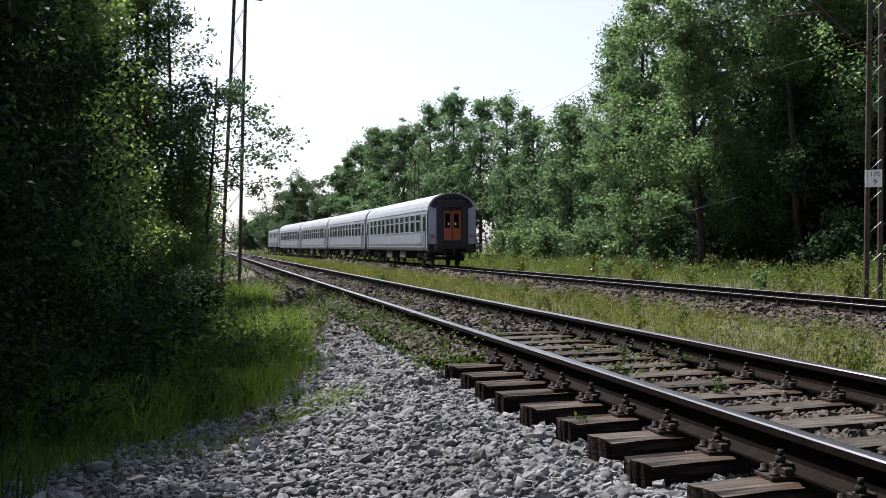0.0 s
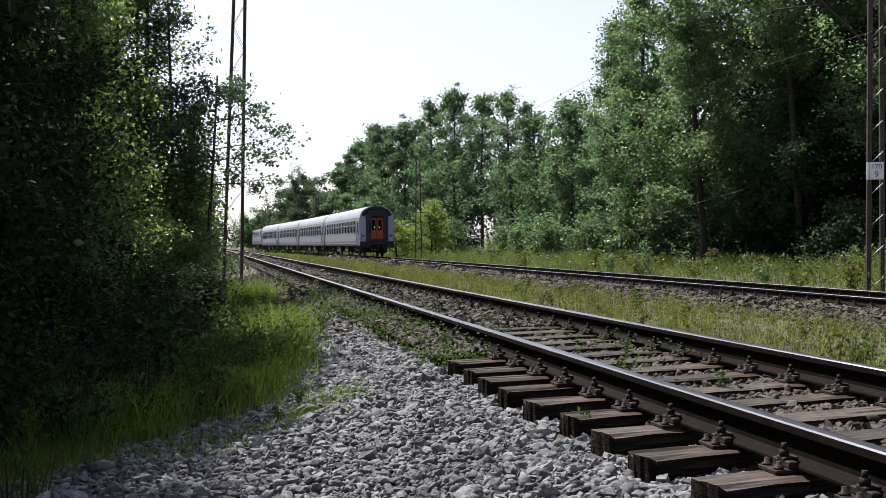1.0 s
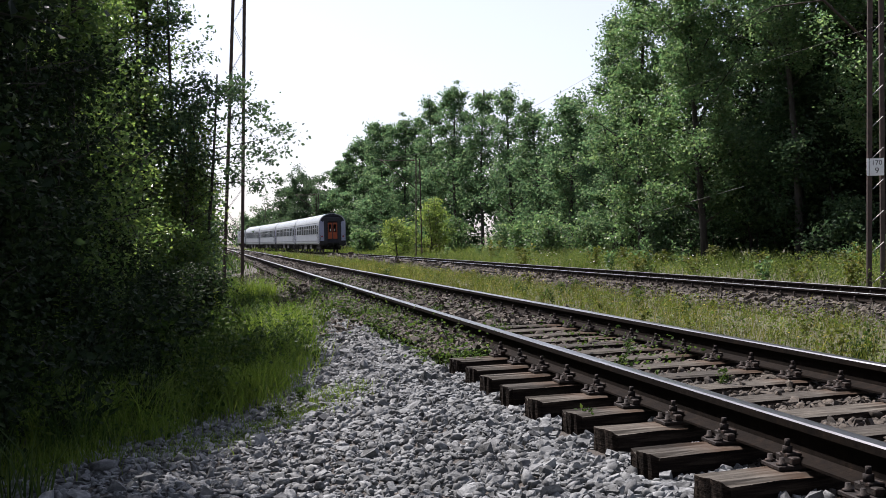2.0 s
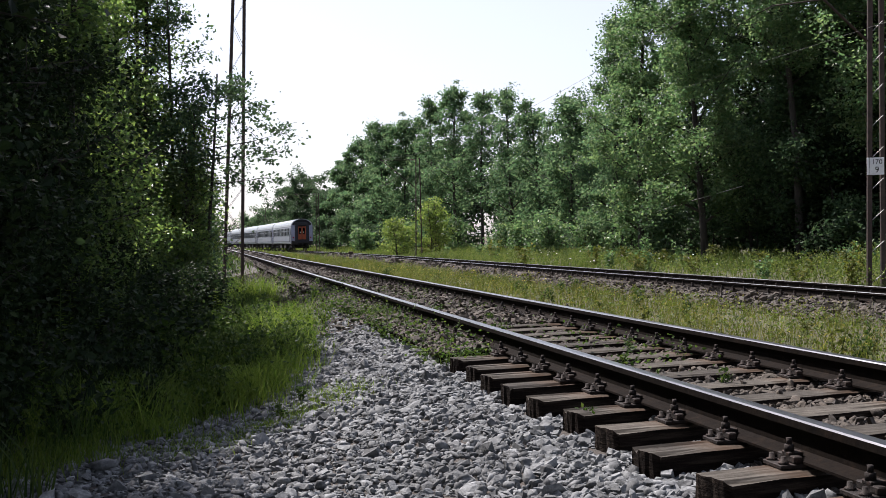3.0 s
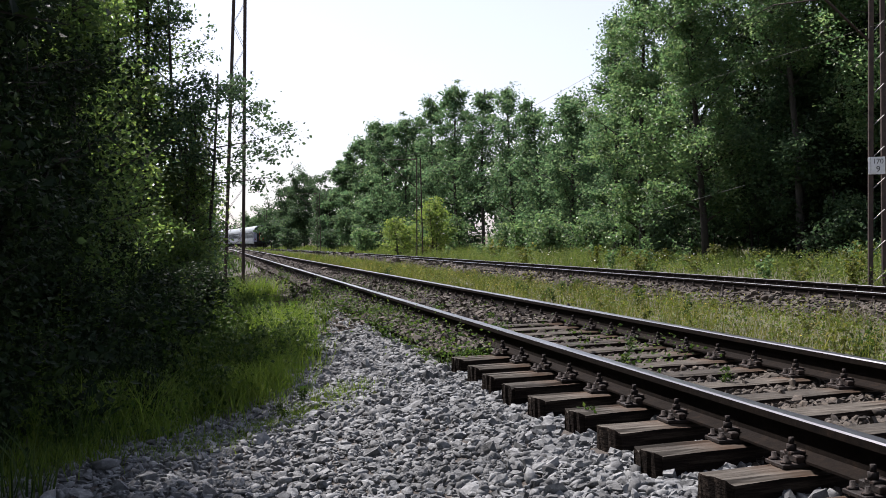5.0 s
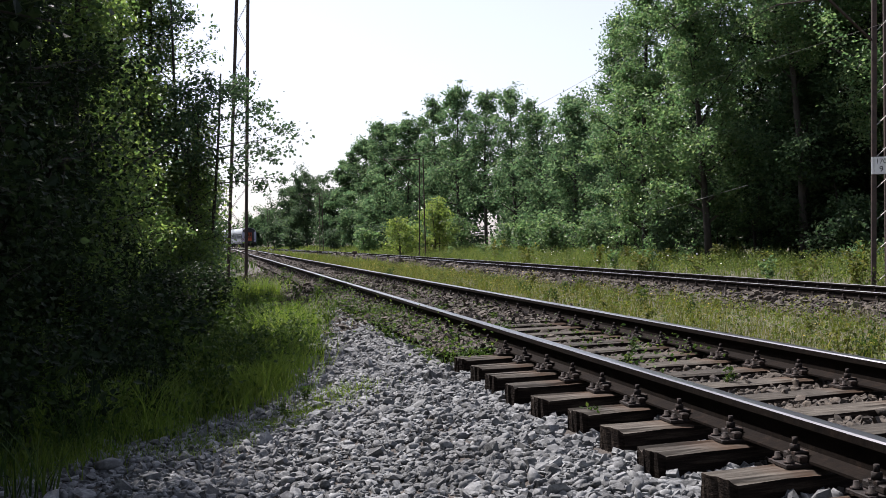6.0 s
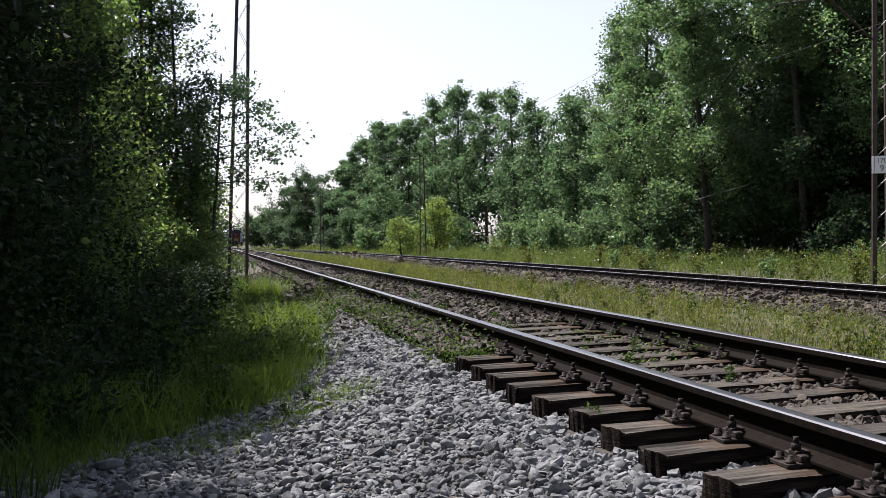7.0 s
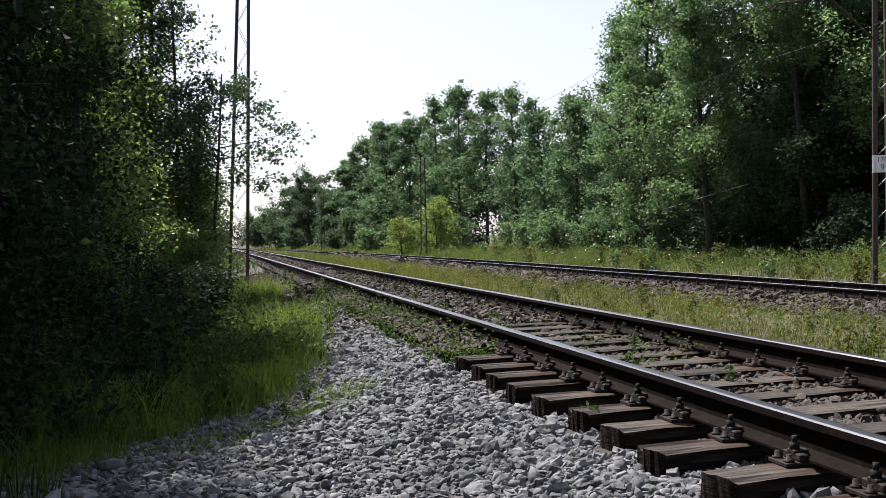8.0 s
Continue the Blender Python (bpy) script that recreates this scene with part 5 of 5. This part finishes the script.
def spike_weed(x, y, h, seed):
    """A willowherb-like stalk: one stem with narrow pale leaves all round it."""
    rng = np.random.default_rng(seed)
    top = tagged(new("willowherb"), "tall slender weed with narrow pale leaves on the shaded verge", "weed", "willowherbs on the verge")
    top.location = (x, y, ground_z(x, y) - 0.01)
    lean = rng.normal(0, 0.06, 2) * h
    bm = bmesh.new()
    add_tube(bm, [(0, 0, 0), (lean[0] * 0.4, lean[1] * 0.4, h * 0.5), (lean[0], lean[1], h)], [0.007, 0.005, 0.002], 5)
    part("stem", bm, GRASS_LUSH, top)
    v, f = [], []
    n = int(26 + 20 * h)
    for i in range(n):
        t = 0.15 + 0.83 * i / n
        a = i * 2.4 + rng.uniform(-0.3, 0.3)
        ln = (0.13 - 0.09 * t) * rng.uniform(0.8, 1.2)
        c = np.array([lean[0] * t, lean[1] * t, h * t])
        d = np.array([math.cos(a), math.sin(a), rng.uniform(0.1, 0.6)])
        w = np.array([-math.sin(a), math.cos(a), 0]) * ln * 0.13
        k = len(v)
        v += [c, c + d * ln * 0.5 + w, c + d * ln + np.array([0, 0, -0.25 * ln]), c + d * ln * 0.5 - w]
        f += [(k, k + 1, k + 2), (k, k + 2, k + 3)]
    part_data("foliage", array_mesh("foliage", v, f, [GRASS_BRIGHT]), top)


for k, (x, y, h) in enumerate([(-1.75, 10.2, 1.25), (-1.55, 10.0, 1.05), (-1.3, 9.4, 0.9), (-1.95, 11.0, 1.4), (-1.1, 11.6, 0.95), (-0.95, 12.6, 1.1), (-1.5, 12.4, 1.3), (-0.7, 14.0, 1.0), (-1.2, 14.6, 1.3), (-0.4, 16.0, 1.0), (-1.6, 8.9, 0.8), (-0.2, 13.2, 0.8), (-0.5, 12.0, 0.75), (-0.3, 18.2, 1.0), (0.1, 16.6, 0.8), (-1.35, 10.8, 1.15)]):
    spike_weed(x, y, h, 800 + k)

# ---- ballast stones ----
PHI = (1 + 5 ** 0.5) / 2
ICO = np.array([(s * a, t * b, 0) for a, b in ((1, PHI),) for s in (-1, 1) for t in (-1, 1)] + [(0, s, t * PHI) for s in (-1, 1) for t in (-1, 1)] + [(s * PHI, 0, t) for s in (-1, 1) for t in (-1, 1)], float) / PHI
_tri = [(i, j, k) for i in range(12) for j in range(i + 1, 12) for k in range(j + 1, 12) if all(abs(np.linalg.norm(ICO[a] - ICO[b]) - 2 / PHI) < 1e-6 for a, b in ((i, j), (j, k), (i, k)))]
ICO_F = np.array([(a, b, c) if np.dot(np.cross(ICO[b] - ICO[a], ICO[c] - ICO[a]), ICO[a] + ICO[b] + ICO[c]) > 0 else (a, c, b) for a, b, c in _tri])


BLOCK = np.array([(a, b, c) for a in (-0.8, 0.8) for b in (-0.8, 0.8) for c in (-0.8, 0.8)], float)
BLOCK_F = np.array([(0, 1, 3), (0, 3, 2), (4, 6, 7), (4, 7, 5), (0, 4, 5), (0, 5, 1), (2, 3, 7), (2, 7, 6), (0, 2, 6), (0, 6, 4), (1, 5, 7), (1, 7, 3)])
OCT = np.array([(1, 0, 0), (-1, 0, 0), (0, 1, 0), (0, -1, 0), (0, 0, 1), (0, 0, -1)], float)
OCT_F = np.array([(0, 2, 4), (2, 1, 4), (1, 3, 4), (3, 0, 4), (2, 0, 5), (1, 2, 5), (3, 1, 5), (0, 3, 5)])


def stone_verts(n, rng, form=ICO):
    """n angular lumps of unit size, each squashed and chipped in its own way."""
    v = form[None] * rng.uniform(0.86, 1.1, (n, len(form), 1)) + rng.normal(0, 0.1 if len(form) == 8 else 0.05, (n, len(form), 3))
    v = v * rng.uniform(0.6, 1.4, (n, 1, 3)) * np.array([1.15, 0.95, 0.48])
    q = rng.normal(0, 1, (n, 4)) * np.array([1.6, 0.42, 0.42, 1.6])
    q /= np.linalg.norm(q, axis=1)[:, None]
    w, x, y, z = q.T
    r = np.stack([1 - 2 * (y * y + z * z), 2 * (x * y - w * z), 2 * (x * z + w * y), 2 * (x * y + w * z), 1 - 2 * (x * x + z * z), 2 * (y * z - w * x), 2 * (x * z - w * y), 2 * (y * z + w * x), 1 - 2 * (x * x + y * y)], 1).reshape(n, 3, 3)
    return np.einsum("nij,nkj->nki", r, v)


def stones(name, label, n, place, size, mat, seed, lift=0.0, skip=None):
    rng = np.random.default_rng(seed)
    x, y = place(rng, n)
    if skip is not None:
        k = ~skip(x, y)
        x, y = x[k], y[k]
        n = len(x)
    s = size * rng.lognormal(0, 0.28, n) * np.maximum(1, y / 40)
    z = np.array([ground_z(a, b) for a, b in zip(x, y)]) + s * rng.uniform(-0.1, 0.75, n) + lift
    p = np.stack([x, y, z], 1)
    vs, fs, k = [], [], 0
    pick = rng.random(n) < 0.8
    soft = []
    for near, form, faces in (((y < 12) & pick, ICO, ICO_F), ((y < 12) & ~pick, BLOCK, BLOCK_F), (y >= 12, OCT * 1.25, OCT_F)):
        m = int(near.sum())
        v = stone_verts(m, rng, form) * s[near][:, None, None] + p[near][:, None]
        fs.append((k + np.arange(m)[:, None, None] * len(form) + faces[None]).reshape(-1, 3))
        vs.append(v.reshape(-1, 3))
        soft.append(np.repeat(rng.random(m) < (0.4 if len(form) == 12 else 0.0), len(faces)))  # most stones have worn edges
        k += m * len(form)
    return tagged(new(name, array_mesh(name, np.concatenate(vs), np.concatenate(fs), [mat], None, np.concatenate(soft))), label, "gravel", kind="stuff")


def pick_zone(x, y):
    return (x > 0.95) & (x < 1.55) & (y > 5.5) & (y < 6.1)


def gravel_place(rng, n):
    y = 3.9 + 14 * rng.random(n) ** 1.35
    lo = np.interp(y, [3.9, 6.6, 8, 9, 10.5, 13, 15, 18], [-2.6, -1.9, -1.1, -0.5, 0.2, 0.6, 1.0, 1.5])
    x = lo + (2.5 - lo) * rng.random(n)
    return x, y


def on_sleeper(x, y):
    q = y - (x - 2.4875) * math.tan(radians(SKEW))
    d = np.abs((q - 8.028 + 0.30175) % 0.6035 - 0.30175)
    return (np.abs(x - 3.24) < 1.33) & (d < 0.14)


stones("ballast_gravel", "fresh grey crushed-stone ballast on the siding's shoulder", 46000, gravel_place, 0.0205, STONE, 31, skip=lambda x, y: pick_zone(x, y) | on_sleeper(x, y))
stones("ballast_gravel", "grey ballast heaped against the sleeper ends", 3500, lambda rng, n: (1.5 + 0.9 * rng.random(n) ** 0.8, 4.2 + 7.5 * rng.random(n) ** 1.2), 0.019, STONE, 38, skip=on_sleeper)
stones("spilled_ballast", "brown gravel burying the sleeper ends", 9000, box_place(1.95, 2.44, 9.7, 26, 1.5, False), 0.022, STONE_RUST, 39, lift=0.085)
stones("siding_ballast", "dusty brown-grey ballast between the siding's sleepers", 30000, box_place(2.45, 4.65, 3.9, 42, 2.0, False), 0.021, STONE_RUST, 32, skip=lambda x, y: on_sleeper(x, y) & (np.sin(x * 7.1 + y * 3.3) + np.sin(y * 1.7 - x * 2.9) < 0.75))
stones("spilled_ballast", "dark brown ballast heaped over the siding's farther sleepers", 15000, box_place(1.95, 4.6, 12.5, 105, 1.7, False), 0.03, STONE_RUST, 37, lift=0.05)
stones("shoulder_gravel", "grey ballast on the far shoulder of the siding", 8000, box_place(4.55, 5.5, 5.5, 42, 1.3, False), 0.03, STONE, 33)
stones("main_line_ballast", "brown ballast of the main line", 14000, box_place(11.0, 12.9, 14, 110, 1.3), 0.046, STONE_RUST, 34)
stones("main_line_ballast", "brown ballast within and beyond the main line's rails", 9000, box_place(12.8, 15.9, 16, 90, 1.4), 0.04, STONE_RUST, 35, lift=-0.02)
stones("path_gravel", "old dark gravel trodden into the verge", 9000, box_place(0.3, 2.3, 14, 42, 1.3, False), 0.03, STONE_RUST, 36)

# the stones at the camera's feet, one by one
rng = np.random.default_rng(77)
SHAPES = []
for k in range(14):
    me = array_mesh("ballast_stone", stone_verts(1, rng, ICO)[0], ICO_F, [STONE], None, k % 2 > 0)
    SHAPES.append(me)
bed = bpy.data.objects["ground"]
for k in range(300):
    x, y = rng.uniform(0.95, 1.55), rng.uniform(5.5, 6.1)
    s = 0.022 * float(rng.lognormal(0, 0.22))
    ob = part_data("ballast_stone", SHAPES[int(rng.integers(14))], bed, Matrix.Translation((x, y, ground_z(x, y) + s * rng.uniform(-0.1, 0.8))) @ Euler((rng.uniform(-0.5, 0.5), rng.uniform(-0.5, 0.5), rng.uniform(0, 6.28))).to_matrix().to_4x4() @ Matrix.Diagonal((s, s, s, 1)))

# ---- what moves ----
REAR = [(0.0, 62.1), (0.5, 76.3), (1.0, 90.4), (1.5, 104.6), (2.0, 118.8), (2.5, 133.0), (3.0, 147.2), (3.5, 161.2), (4.0, 175.0), (4.5, 188.8), (5.0, 202.4), (5.5, 216.0), (6.0, 229.5), (6.5, 242.9), (7.0, 256.2), (7.5, 269.4), (8.0, 282.5)]


def motions():
    for i, c in enumerate(COACHES + [ENGINE]):
        rows = []
        half = 12.2 if i < 4 else 8.0
        for t, s in REAR:
            y = s + 24.5 * i
            h = main_heading(y + half)
            xm = main_x(y + half)
            rows.append((t, pose(xm + half * math.sin(h), y + half - half * math.cos(h), MAIN_Z, 0, 0, math.degrees(h))))
        walk(c, rows)


motions()
